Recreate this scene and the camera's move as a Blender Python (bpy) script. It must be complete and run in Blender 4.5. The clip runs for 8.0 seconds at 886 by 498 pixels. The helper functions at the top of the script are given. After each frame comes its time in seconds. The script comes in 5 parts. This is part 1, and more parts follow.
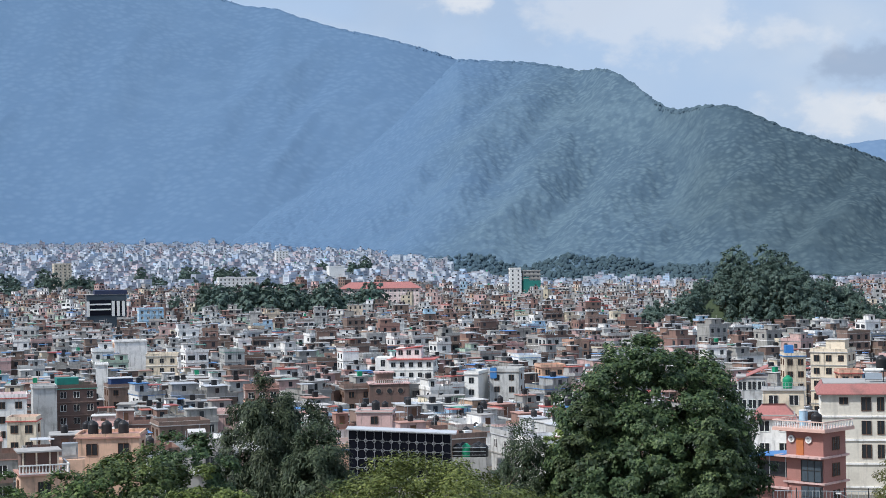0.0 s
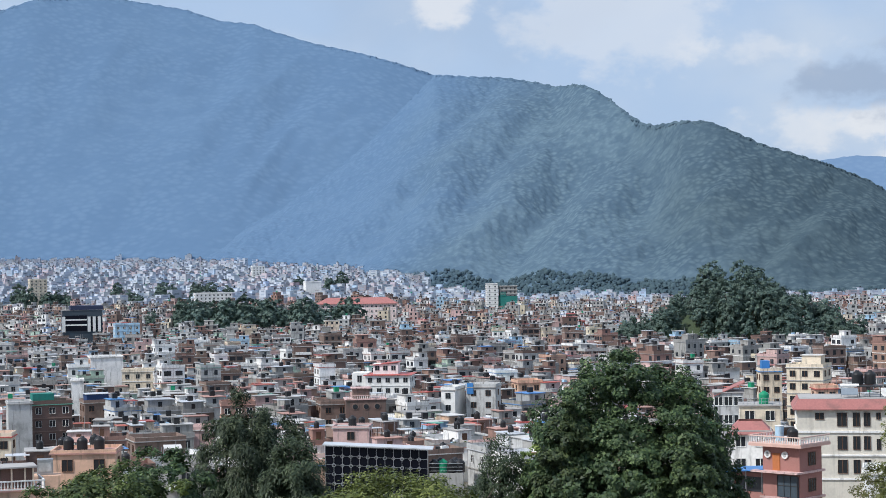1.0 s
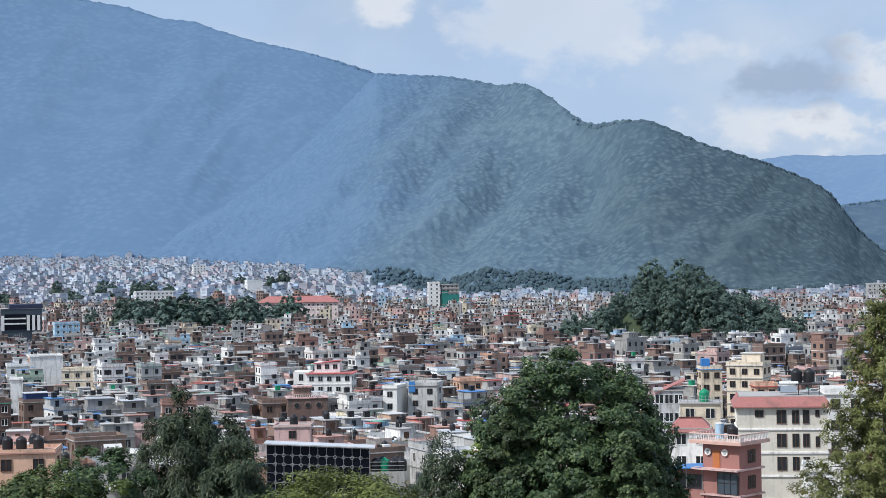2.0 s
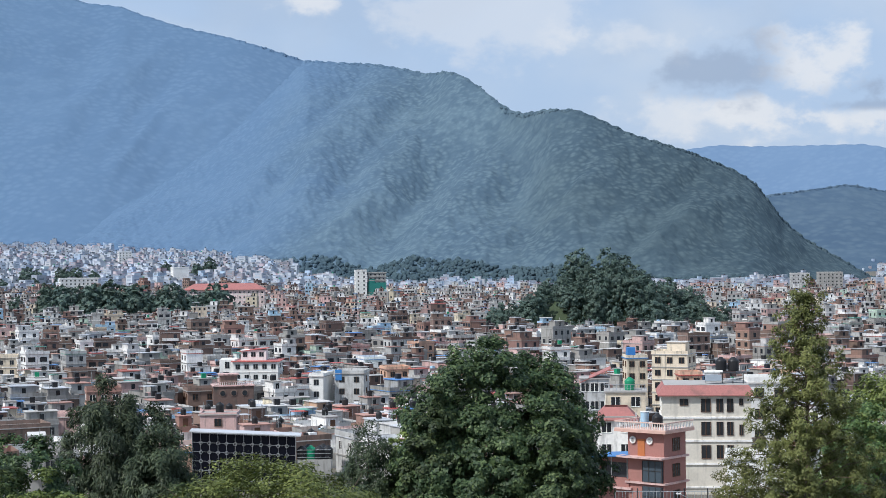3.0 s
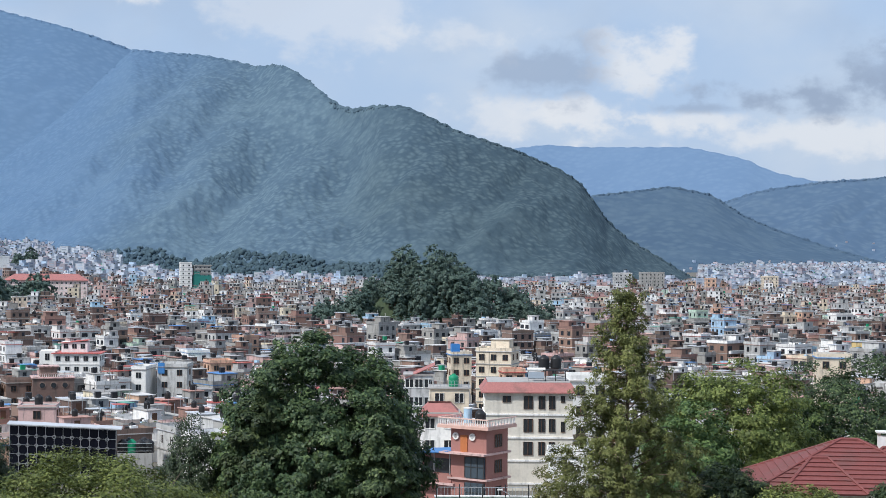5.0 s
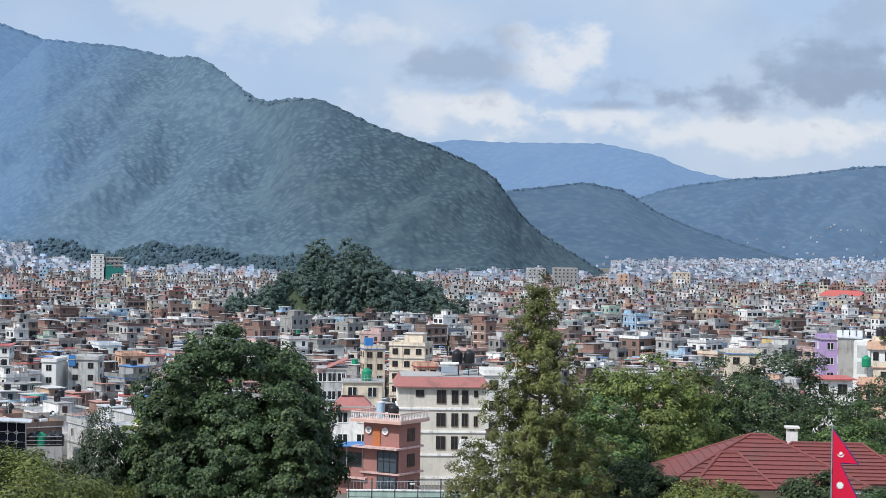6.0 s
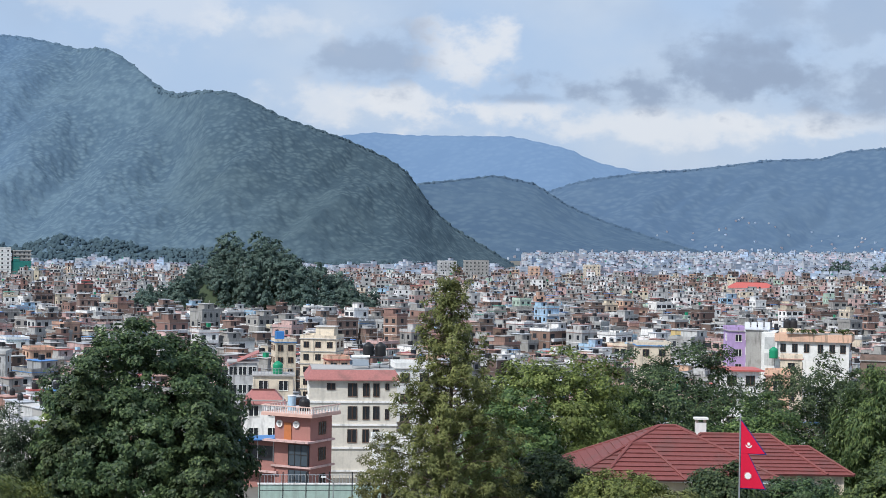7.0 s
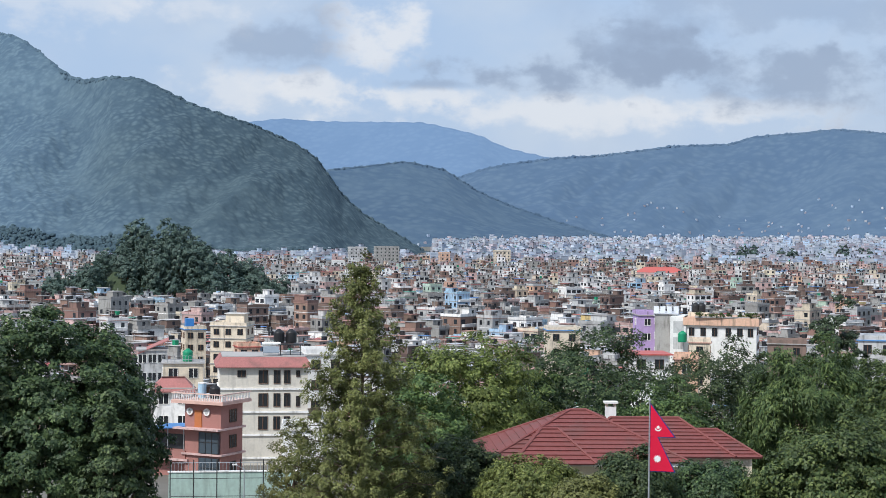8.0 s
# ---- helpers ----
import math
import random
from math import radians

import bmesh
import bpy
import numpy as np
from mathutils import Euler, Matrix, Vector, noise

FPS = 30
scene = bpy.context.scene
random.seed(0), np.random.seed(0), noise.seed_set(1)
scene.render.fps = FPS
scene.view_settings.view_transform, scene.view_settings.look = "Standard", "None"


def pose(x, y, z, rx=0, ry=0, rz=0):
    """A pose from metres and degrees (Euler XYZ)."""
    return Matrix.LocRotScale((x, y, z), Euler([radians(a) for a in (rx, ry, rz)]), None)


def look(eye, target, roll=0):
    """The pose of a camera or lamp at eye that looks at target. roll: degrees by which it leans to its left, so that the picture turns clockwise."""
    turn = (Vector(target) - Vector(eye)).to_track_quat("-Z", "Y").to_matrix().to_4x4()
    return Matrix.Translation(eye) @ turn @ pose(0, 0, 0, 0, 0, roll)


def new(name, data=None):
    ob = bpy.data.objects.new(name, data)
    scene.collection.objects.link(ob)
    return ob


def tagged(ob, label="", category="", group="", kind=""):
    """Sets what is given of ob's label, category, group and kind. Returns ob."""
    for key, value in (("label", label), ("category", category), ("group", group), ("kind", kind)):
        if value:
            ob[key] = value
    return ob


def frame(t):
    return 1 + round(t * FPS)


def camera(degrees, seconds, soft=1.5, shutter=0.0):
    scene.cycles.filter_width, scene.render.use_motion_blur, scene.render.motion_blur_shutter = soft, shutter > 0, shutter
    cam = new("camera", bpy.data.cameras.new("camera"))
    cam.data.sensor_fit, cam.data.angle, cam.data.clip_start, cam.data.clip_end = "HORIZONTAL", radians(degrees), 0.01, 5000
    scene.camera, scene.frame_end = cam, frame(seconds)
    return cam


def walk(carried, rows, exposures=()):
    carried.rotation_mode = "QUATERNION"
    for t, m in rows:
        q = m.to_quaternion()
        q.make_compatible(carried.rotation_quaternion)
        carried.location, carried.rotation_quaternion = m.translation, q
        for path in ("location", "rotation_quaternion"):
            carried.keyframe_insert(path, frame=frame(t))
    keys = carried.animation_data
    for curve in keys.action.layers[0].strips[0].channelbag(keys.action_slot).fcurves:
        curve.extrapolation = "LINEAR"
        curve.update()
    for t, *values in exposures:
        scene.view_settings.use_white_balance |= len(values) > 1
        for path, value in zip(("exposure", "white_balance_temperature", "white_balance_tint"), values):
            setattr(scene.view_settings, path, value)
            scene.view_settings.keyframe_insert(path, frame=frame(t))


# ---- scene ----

# ---------------------------------------------------------------- camera: it turns where it stands
EYE = 51.0
cam = camera(27.1, 8.0, soft=0.75)
PATH = [  # seconds, tilt, lean, turn
    (0.0, 89.936, 0.923, 9.176),
    (0.5, 90.253, 0.977, 8.927),
    (1.0, 90.408, 0.898, 8.453),
    (1.5, 90.444, 0.907, 7.660),
    (3.0, 89.932, 0.620, 4.371),
    (3.5, 89.844, 0.411, 3.263),
    (4.0, 89.812, 0.184, 1.954),
    (4.5, 89.826, -0.094, 0.504),
    (5.0, 89.779, -0.420, -1.018),
    (6.5, 89.547, -0.915, -5.015),
    (7.0, 89.448, -0.842, -6.458),
    (7.5, 89.283, -0.764, -7.900),
    (8.0, 89.046, -0.602, -9.252),
]
walk(cam, [(t, pose(0, 0, EYE, a, b, c)) for t, a, b, c in PATH], [(0.0, 0.0, 6100, 10), (8.0, 0.0, 6100, 10)])

# ---------------------------------------------------------------- sky and sun
SUN_EL, SUN_AZ = 48.0, -128.0          # degrees; azimuth from straight ahead, to the right
sun_dir = Vector((math.sin(radians(SUN_AZ)) * math.cos(radians(SUN_EL)), math.cos(radians(SUN_AZ)) * math.cos(radians(SUN_EL)), math.sin(radians(SUN_EL))))
sun = new("sun", bpy.data.lights.new("sun", "SUN"))
sun.data.energy, sun.data.angle, sun.data.color = 3.9, radians(3.0), (1.0, 0.95, 0.87)
sun.matrix_world = look(sun_dir * 100, (0, 0, 0))


class Nodes:
    """A short way to write node trees."""

    def __init__(self, tree):
        self.tree = tree
        tree.nodes.clear()

    def add(self, kind, ins=None, **props):
        n = self.tree.nodes.new(kind)
        for k, v in props.items():
            setattr(n, k, v)
        for k, v in (ins or {}).items():
            if isinstance(v, bpy.types.NodeSocket):
                self.tree.links.new(v, n.inputs[k])
            else:
                n.inputs[k].default_value = v
        return n

    def math(self, op, a, b=0.0, c=0.0, clamp=False):
        return self.add("ShaderNodeMath", {0: a, 1: b, 2: c}, operation=op, use_clamp=clamp).outputs[0]

    def mix(self, f, a, b, blend="MIX"):
        n = self.add("ShaderNodeMix", {0: f, 6: a, 7: b}, data_type="RGBA", blend_type=blend)
        return n.outputs[2]

    def noise(self, vec, scale, detail=4.0, rough=0.55):
        return self.add("ShaderNodeTexNoise", {"Vector": vec, "Scale": scale, "Detail": detail, "Roughness": rough}).outputs["Fac"]

    def ramp(self, f, lo, hi):
        return self.add("ShaderNodeMapRange", {0: f, 1: lo, 2: hi}, interpolation_type="SMOOTHSTEP").outputs[0]


def rgb(r, g, b):
    return (r, g, b, 1.0)


world = bpy.data.worlds.new("sky")
scene.world = world
world.use_nodes = True
w = Nodes(world.node_tree)
sky = w.add("ShaderNodeTexSky", sky_type="NISHITA", sun_disc=False, sun_elevation=radians(SUN_EL), sun_rotation=radians(SUN_AZ), dust_density=2.0)
way = w.add("ShaderNodeTexCoord").outputs["Generated"]
sep = w.add("ShaderNodeSeparateXYZ", {0: way})
azim = w.math("ARCTAN2", sep.outputs[0], sep.outputs[1])
elev = sep.outputs[2]
flat = w.add("ShaderNodeMapping", {"Vector": way, "Scale": (1.0, 1.0, 1.5)}).outputs[0]
bend = w.math("ADD", w.math("MULTIPLY", w.noise(flat, 13.0, 4.0, 0.5), 0.5), w.math("MULTIPLY", w.noise(flat, 38.0, 8.0, 0.58), 0.5))


def bank(az, el, wide, high):
    """A soft bank of cloud round one direction, with a ragged edge."""
    a = w.math("DIVIDE", w.math("SUBTRACT", azim, radians(az)), radians(wide))
    e = w.math("DIVIDE", w.math("SUBTRACT", elev, el), high)
    d = w.math("SQRT", w.math("ADD", w.math("MULTIPLY", a, a), w.math("MULTIPLY", e, e)))
    d = w.math("ADD", d, w.math("MULTIPLY", w.math("SUBTRACT", bend, 0.5), 6.0))
    return w.ramp(d, 1.3, 0.45)


puffs = w.ramp(w.noise(flat, 7.0, 5.0, 0.5), 0.40, 0.68)
veils = w.noise(flat, 12.0, 5.0, 0.5)
tone = w.mix(puffs, rgb(0.47, 0.60, 0.79), rgb(0.60, 0.68, 0.79))
tone = w.mix(w.math("MULTIPLY", w.ramp(veils, 0.48, 0.68), 0.35), tone, rgb(0.43, 0.52, 0.66))
for az, el, wide, high, amount in ((7.0, 0.094, 1.7, 0.017, 0.9), (5.2, 0.072, 2.2, 0.010, 0.9), (12.5, 0.058, 6.5, 0.011, 0.8), (9.2, 0.066, 2.4, 0.007, 0.8),
                                   (-8.2, 0.144, 1.3, 0.014, 0.85), (-3.2, 0.128, 4.0, 0.022, 0.5), (2.0, 0.112, 2.2, 0.012, 0.5), (3.2, 0.070, 1.8, 0.012, 0.7), (18.0, 0.060, 3.5, 0.008, 0.6)):
    tone = w.mix(w.math("MULTIPLY", bank(az, el, wide, high), amount), tone, rgb(0.84, 0.84, 0.85))
for az, el, wide, high, amount in ((12.4, 0.080, 4.4, 0.013, 0.9), (15.0, 0.090, 2.8, 0.012, 0.7), (4.4, 0.092, 2.2, 0.017, 0.65), (19.8, 0.078, 3.8, 0.019, 0.8), (9.0, 0.073, 1.8, 0.004, 0.6),
                                   (20.5, 0.112, 5.0, 0.016, 0.45)):
    tone = w.mix(w.math("MULTIPLY", bank(az, el, wide, high), amount), tone, rgb(0.33, 0.40, 0.53))
blue = w.mix(1.0, sky.outputs[0], rgb(0.10, 0.10, 0.10), "MULTIPLY")
both = w.mix(0.88, blue, tone)
w.add("ShaderNodeOutputWorld", {0: w.add("ShaderNodeBackground", {0: both, 1: 1.0}).outputs[0]})


# ---------------------------------------------------------------- materials
def material(name, col, rough=0.8, grain=3.0, var=0.18, stain=0.25, stain_col=(0.09, 0.085, 0.075), stain_scale=0.35, drip=0.0, bump=0.15,
             by_island=0.0, by_object=0.0, metal=0.0, spec=0.3, second=None):
    """A surface with fine grain, large stains, dark drips down walls and a shift from piece to piece."""
    m = bpy.data.materials.new(name)
    m.use_nodes = True
    n = Nodes(m.node_tree)
    geo = n.add("ShaderNodeNewGeometry")
    at = geo.outputs["Position"]
    fine = n.noise(at, grain, 5.0, 0.6)
    big = n.noise(at, stain_scale, 5.0, 0.6)
    c = rgb(*col)
    if second:
        c = n.mix(n.ramp(n.noise(at, stain_scale * 0.45, 4.0), 0.42, 0.6), c, rgb(*second))
    if by_island or by_object:
        amount = by_island or by_object
        pick = geo.outputs["Random Per Island"] if by_island else n.add("ShaderNodeObjectInfo").outputs["Random"]
        hs = n.add("ShaderNodeHueSaturation", {"Color": c, "Hue": n.math("MULTIPLY_ADD", n.math("FRACT", n.math("MULTIPLY", pick, 7.3)), amount * 0.10, 0.5 - amount * 0.05),
                                               "Value": n.math("MULTIPLY_ADD", pick, amount * 2, 1.0 - amount)})
        c = hs.outputs[0]
    lo = n.math("MULTIPLY_ADD", fine, var * 2, 1.0 - var)
    c = n.mix(1.0, c, n.add("ShaderNodeCombineColor", {0: lo, 1: lo, 2: lo}).outputs[0], "MULTIPLY")
    if stain:
        c = n.mix(n.math("MULTIPLY", n.ramp(big, 0.48, 0.72), stain), c, rgb(*stain_col))
    if drip:
        run = n.noise(n.add("ShaderNodeMapping", {"Vector": at, "Scale": (1.3, 1.3, 0.16)}).outputs[0], 1.1, 4.0, 0.65)
        c = n.mix(n.math("MULTIPLY", n.ramp(run, 0.5, 0.7), drip), c, rgb(*stain_col))
    p = n.add("ShaderNodeBsdfPrincipled", {"Base Color": c, "Roughness": rough, "Metallic": metal, "Specular IOR Level": spec})
    if bump:
        n.tree.links.new(n.add("ShaderNodeBump", {"Strength": bump, "Distance": 0.1, "Height": fine}).outputs[0], p.inputs["Normal"])
    n.add("ShaderNodeOutputMaterial", {0: p.outputs[0]})
    return m


def leaf_material(name, col, tip, amount=0.35):
    m = bpy.data.materials.new(name)
    m.use_nodes = True
    n = Nodes(m.node_tree)
    geo = n.add("ShaderNodeNewGeometry")
    pick = n.add("ShaderNodeObjectInfo").outputs["Random"]
    c = n.mix(n.math("POWER", geo.outputs["Random Per Island"], 1.6), rgb(*col), rgb(*tip))
    c = n.mix(n.math("MULTIPLY", n.ramp(n.noise(geo.outputs["Position"], 0.45, 3.0), 0.4, 0.65), 0.5), c, rgb(*[v * 0.6 for v in col]))
    c = n.add("ShaderNodeHueSaturation", {"Color": c, "Value": n.math("MULTIPLY_ADD", pick, amount, 1 - amount / 2), "Hue": n.math("MULTIPLY_ADD", pick, 0.03, 0.485)}).outputs[0]
    p = n.add("ShaderNodeBsdfPrincipled", {"Base Color": c, "Roughness": 0.55, "Specular IOR Level": 0.3})
    thin = n.add("ShaderNodeBsdfTranslucent", {"Color": c})
    both = n.add("ShaderNodeMixShader", {0: 0.22, 1: p.outputs[0], 2: thin.outputs[0]})
    n.add("ShaderNodeOutputMaterial", {0: both.outputs[0]})
    return m


def hazed_forest_material(name, stops, scale, patch, relief=0.5):
    """Closed woodland: rounded crowns and clearings, with haze painted in from west to east. stops: x, dark, light."""
    m = bpy.data.materials.new(name)
    m.use_nodes = True
    n = Nodes(m.node_tree)
    geo = n.add("ShaderNodeNewGeometry")
    at = geo.outputs["Position"]
    # haze is put into the colour here: bluer and paler towards the west
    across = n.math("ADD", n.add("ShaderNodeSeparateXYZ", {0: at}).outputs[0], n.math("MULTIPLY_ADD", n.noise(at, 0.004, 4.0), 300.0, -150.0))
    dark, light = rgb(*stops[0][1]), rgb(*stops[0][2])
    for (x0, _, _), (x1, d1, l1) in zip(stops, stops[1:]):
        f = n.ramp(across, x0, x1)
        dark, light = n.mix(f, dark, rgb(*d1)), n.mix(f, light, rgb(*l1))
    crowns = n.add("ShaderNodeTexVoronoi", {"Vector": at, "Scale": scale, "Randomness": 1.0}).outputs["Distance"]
    # colour darkens between crowns, in place of the shade there
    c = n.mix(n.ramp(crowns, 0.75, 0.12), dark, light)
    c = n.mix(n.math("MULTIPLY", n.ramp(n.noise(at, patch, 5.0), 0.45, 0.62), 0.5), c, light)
    # dark patches painted in for the shade of gullies
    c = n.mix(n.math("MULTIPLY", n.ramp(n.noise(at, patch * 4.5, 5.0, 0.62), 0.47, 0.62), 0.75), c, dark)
    p = n.add("ShaderNodeBsdfPrincipled", {"Base Color": c, "Roughness": 0.95, "Specular IOR Level": 0.1})
    rough = n.add("ShaderNodeBump", {"Strength": 0.6, "Distance": 3.0, "Height": n.math("SUBTRACT", 1.0, crowns)}).outputs[0]
    # normals drawn towards one sunlit direction, flattening contrast as haze would
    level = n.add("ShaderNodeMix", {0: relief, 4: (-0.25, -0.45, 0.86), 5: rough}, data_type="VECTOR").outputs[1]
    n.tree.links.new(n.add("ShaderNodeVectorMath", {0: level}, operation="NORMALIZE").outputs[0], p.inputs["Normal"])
    n.add("ShaderNodeOutputMaterial", {0: p.outputs[0]})
    return m


STAINED = dict(drip=0.6, stain=0.42, by_island=0.2)
WALLS = [
    material("white_plaster", (0.80, 0.785, 0.76), drip=0.45, stain=0.25, by_island=0.15),
    material("cream_plaster", (0.66, 0.57, 0.44), **STAINED),
    material("brick_red", (0.285, 0.175, 0.14), grain=9.0, var=0.3, **STAINED),
    material("raw_concrete", (0.34, 0.33, 0.31), **STAINED),
    material("pink_plaster", (0.56, 0.385, 0.355), **STAINED),
    material("brick_brown", (0.215, 0.150, 0.122), grain=9.0, var=0.3, **STAINED),
    material("grey_plaster", (0.47, 0.47, 0.46), **STAINED),
    material("peach_plaster", (0.62, 0.405, 0.285), **STAINED),
    material("pale_blue_plaster", (0.36, 0.52, 0.66), **STAINED),
    material("pale_green_plaster", (0.46, 0.58, 0.47), **STAINED),
    material("dark_brown_brick", (0.15, 0.10, 0.085), grain=9.0, var=0.3, **STAINED),
    material("yellow_plaster", (0.70, 0.56, 0.25), **STAINED),
]
ROOFS = [
    material("roof_concrete", (0.36, 0.342, 0.325), stain=0.5, by_island=0.2),
    material("roof_tile_paving", (0.42, 0.245, 0.20), stain=0.4, by_island=0.2),
    material("roof_screed_pale", (0.54, 0.52, 0.495), stain=0.45, by_island=0.2),
    material("roof_sheet_blue", (0.10, 0.24, 0.50), rough=0.5, stain=0.3, by_island=0.2),
    material("roof_sheet_red", (0.42, 0.10, 0.08), rough=0.55, stain=0.3, by_island=0.2),
    material("roof_sheet_green", (0.12, 0.32, 0.24), rough=0.5, stain=0.3, by_island=0.2),
    material("roof_sheet_grey", (0.50, 0.51, 0.53), rough=0.45, stain=0.4, by_island=0.2),
]
GLASS_DARK = material("window_dark_glass", (0.030, 0.034, 0.040), rough=0.18, stain=0.0, var=0.3, bump=0.0, spec=0.5, by_island=0.5)
TANK_BLACK = material("tank_black_plastic", (0.022, 0.022, 0.024), rough=0.4, stain=0.1, stain_col=(0.2, 0.19, 0.18))
TANK_GREEN = material("tank_green_plastic", (0.02, 0.26, 0.13), rough=0.4, stain=0.1)
STEEL = material("steel_galvanised", (0.50, 0.51, 0.52), rough=0.4, metal=0.7, stain=0.3)
IRON = material("iron_dark", (0.05, 0.05, 0.052), rough=0.5, metal=0.3)
WHITE = material("white_paint", (0.80, 0.79, 0.76), drip=0.18, stain=0.12)
BARK = material("bark", (0.115, 0.085, 0.060), grain=6.0, var=0.4, bump=0.5)
# far copies of walls, roofs and glass, haze painted into their colours
HAZED_WALLS = [
    material("hazed_white_plaster", (0.53, 0.57, 0.63), by_island=0.2, bump=0),
    material("hazed_cream_plaster", (0.49, 0.50, 0.53), by_island=0.2, bump=0),
    material("hazed_brick", (0.34, 0.31, 0.34), by_island=0.2, bump=0),
    material("hazed_concrete", (0.42, 0.46, 0.53), by_island=0.2, bump=0),
    material("hazed_pink_plaster", (0.56, 0.48, 0.51), by_island=0.2, bump=0),
    material("hazed_blue_plaster", (0.42, 0.52, 0.65), by_island=0.2, bump=0),
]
HAZED_ROOFS = [material("hazed_roof_" + k, c, by_island=0.2, bump=0) for k, c in (("grey", (0.44, 0.48, 0.54)), ("tile", (0.38, 0.34, 0.37)), ("pale", (0.50, 0.54, 0.60)), ("blue", (0.24, 0.36, 0.56)), ("red", (0.42, 0.28, 0.31)), ("green", (0.28, 0.42, 0.42)), ("sheet", (0.50, 0.54, 0.60)))]
HAZED_GLASS = material("hazed_window_glass", (0.29, 0.33, 0.40), rough=0.5, stain=0, bump=0, by_island=0.4)


# ---------------------------------------------------------------- mesh helpers
def thing(name, x=0, y=0, z=0, turn=0, label="", category="", group="", kind=""):
    ob = new(name)
    ob.matrix_basis = pose(x, y, z, 0, 0, turn)
    return tagged(ob, label, category, group, kind)


def part(name, data, mats, parent=None, label="", smooth=False):
    """Links a bmesh or a mesh as one object under a thing."""
    if isinstance(data, bmesh.types.BMesh):
        me = bpy.data.meshes.new(name)
        data.to_mesh(me)
        data.free()
    else:
        me = data
    if mats and not me.materials:
        for m in (mats if isinstance(mats, (list, tuple)) else [mats]):
            me.materials.append(m)
    if smooth:
        me.polygons.foreach_set("use_smooth", [True] * len(me.polygons))
    ob = new(name, me)
    ob.parent = parent
    return tagged(ob, label) if label else ob


def box(bm, x, y, z, sx, sy, sz, turn=0.0, mi=0, bevel=0.0):
    """A box centred on x, y with its underside at z."""
    m = Matrix.Translation((x, y, z + sz / 2)) @ Matrix.Rotation(radians(turn), 4, "Z") @ Matrix.Diagonal((sx, sy, sz, 1))
    made = bmesh.ops.create_cube(bm, size=1.0, matrix=m)["verts"]
    faces = {f for v in made for f in v.link_faces}
    for f in faces:
        f.material_index = mi
    if bevel:
        bmesh.ops.bevel(bm, geom=list({e for v in made for e in v.link_edges}), offset=bevel, segments=1, affect="EDGES")
    return bm


def rod(bm, a, b, r1, r2=None, sides=8, mi=0):
    a, b = Vector(a), Vector(b)
    m = Matrix.Translation((a + b) / 2) @ (b - a).to_track_quat("Z", "Y").to_matrix().to_4x4()
    made = bmesh.ops.create_cone(bm, cap_ends=True, segments=sides, radius1=r1, radius2=r1 if r2 is None else r2, depth=(b - a).length, matrix=m)["verts"]
    for f in {f for v in made for f in v.link_faces}:
        f.material_index = mi
    return bm


def B():
    return bmesh.new()


def raw_mesh(name, verts, quads, mats, index=None, tris=False, smooth=False):
    me = bpy.data.meshes.new(name)
    verts = np.asarray(verts, np.float32).reshape(-1, 3)
    quads = np.asarray(quads, np.int32)
    k = quads.shape[1]
    me.vertices.add(len(verts))
    me.vertices.foreach_set("co", verts.ravel())
    me.loops.add(quads.size)
    me.loops.foreach_set("vertex_index", quads.ravel())
    me.polygons.add(len(quads))
    me.polygons.foreach_set("loop_start", np.arange(0, quads.size, k, dtype=np.int32))
    for m in mats:
        me.materials.append(m)
    if index is not None:
        me.polygons.foreach_set("material_index", np.asarray(index, np.int32))
    me.polygons.foreach_set("use_smooth", np.full(len(quads), smooth))
    me.update(calc_edges=True)
    me.validate()
    return me


CORNERS = np.array([(x, y, z) for z in (0, 1) for y in (-.5, .5) for x in (-.5, .5)], float)
SIDES = np.array([(0, 1, 5, 4), (1, 3, 7, 5), (3, 2, 6, 7), (2, 0, 4, 6), (4, 5, 7, 6)])


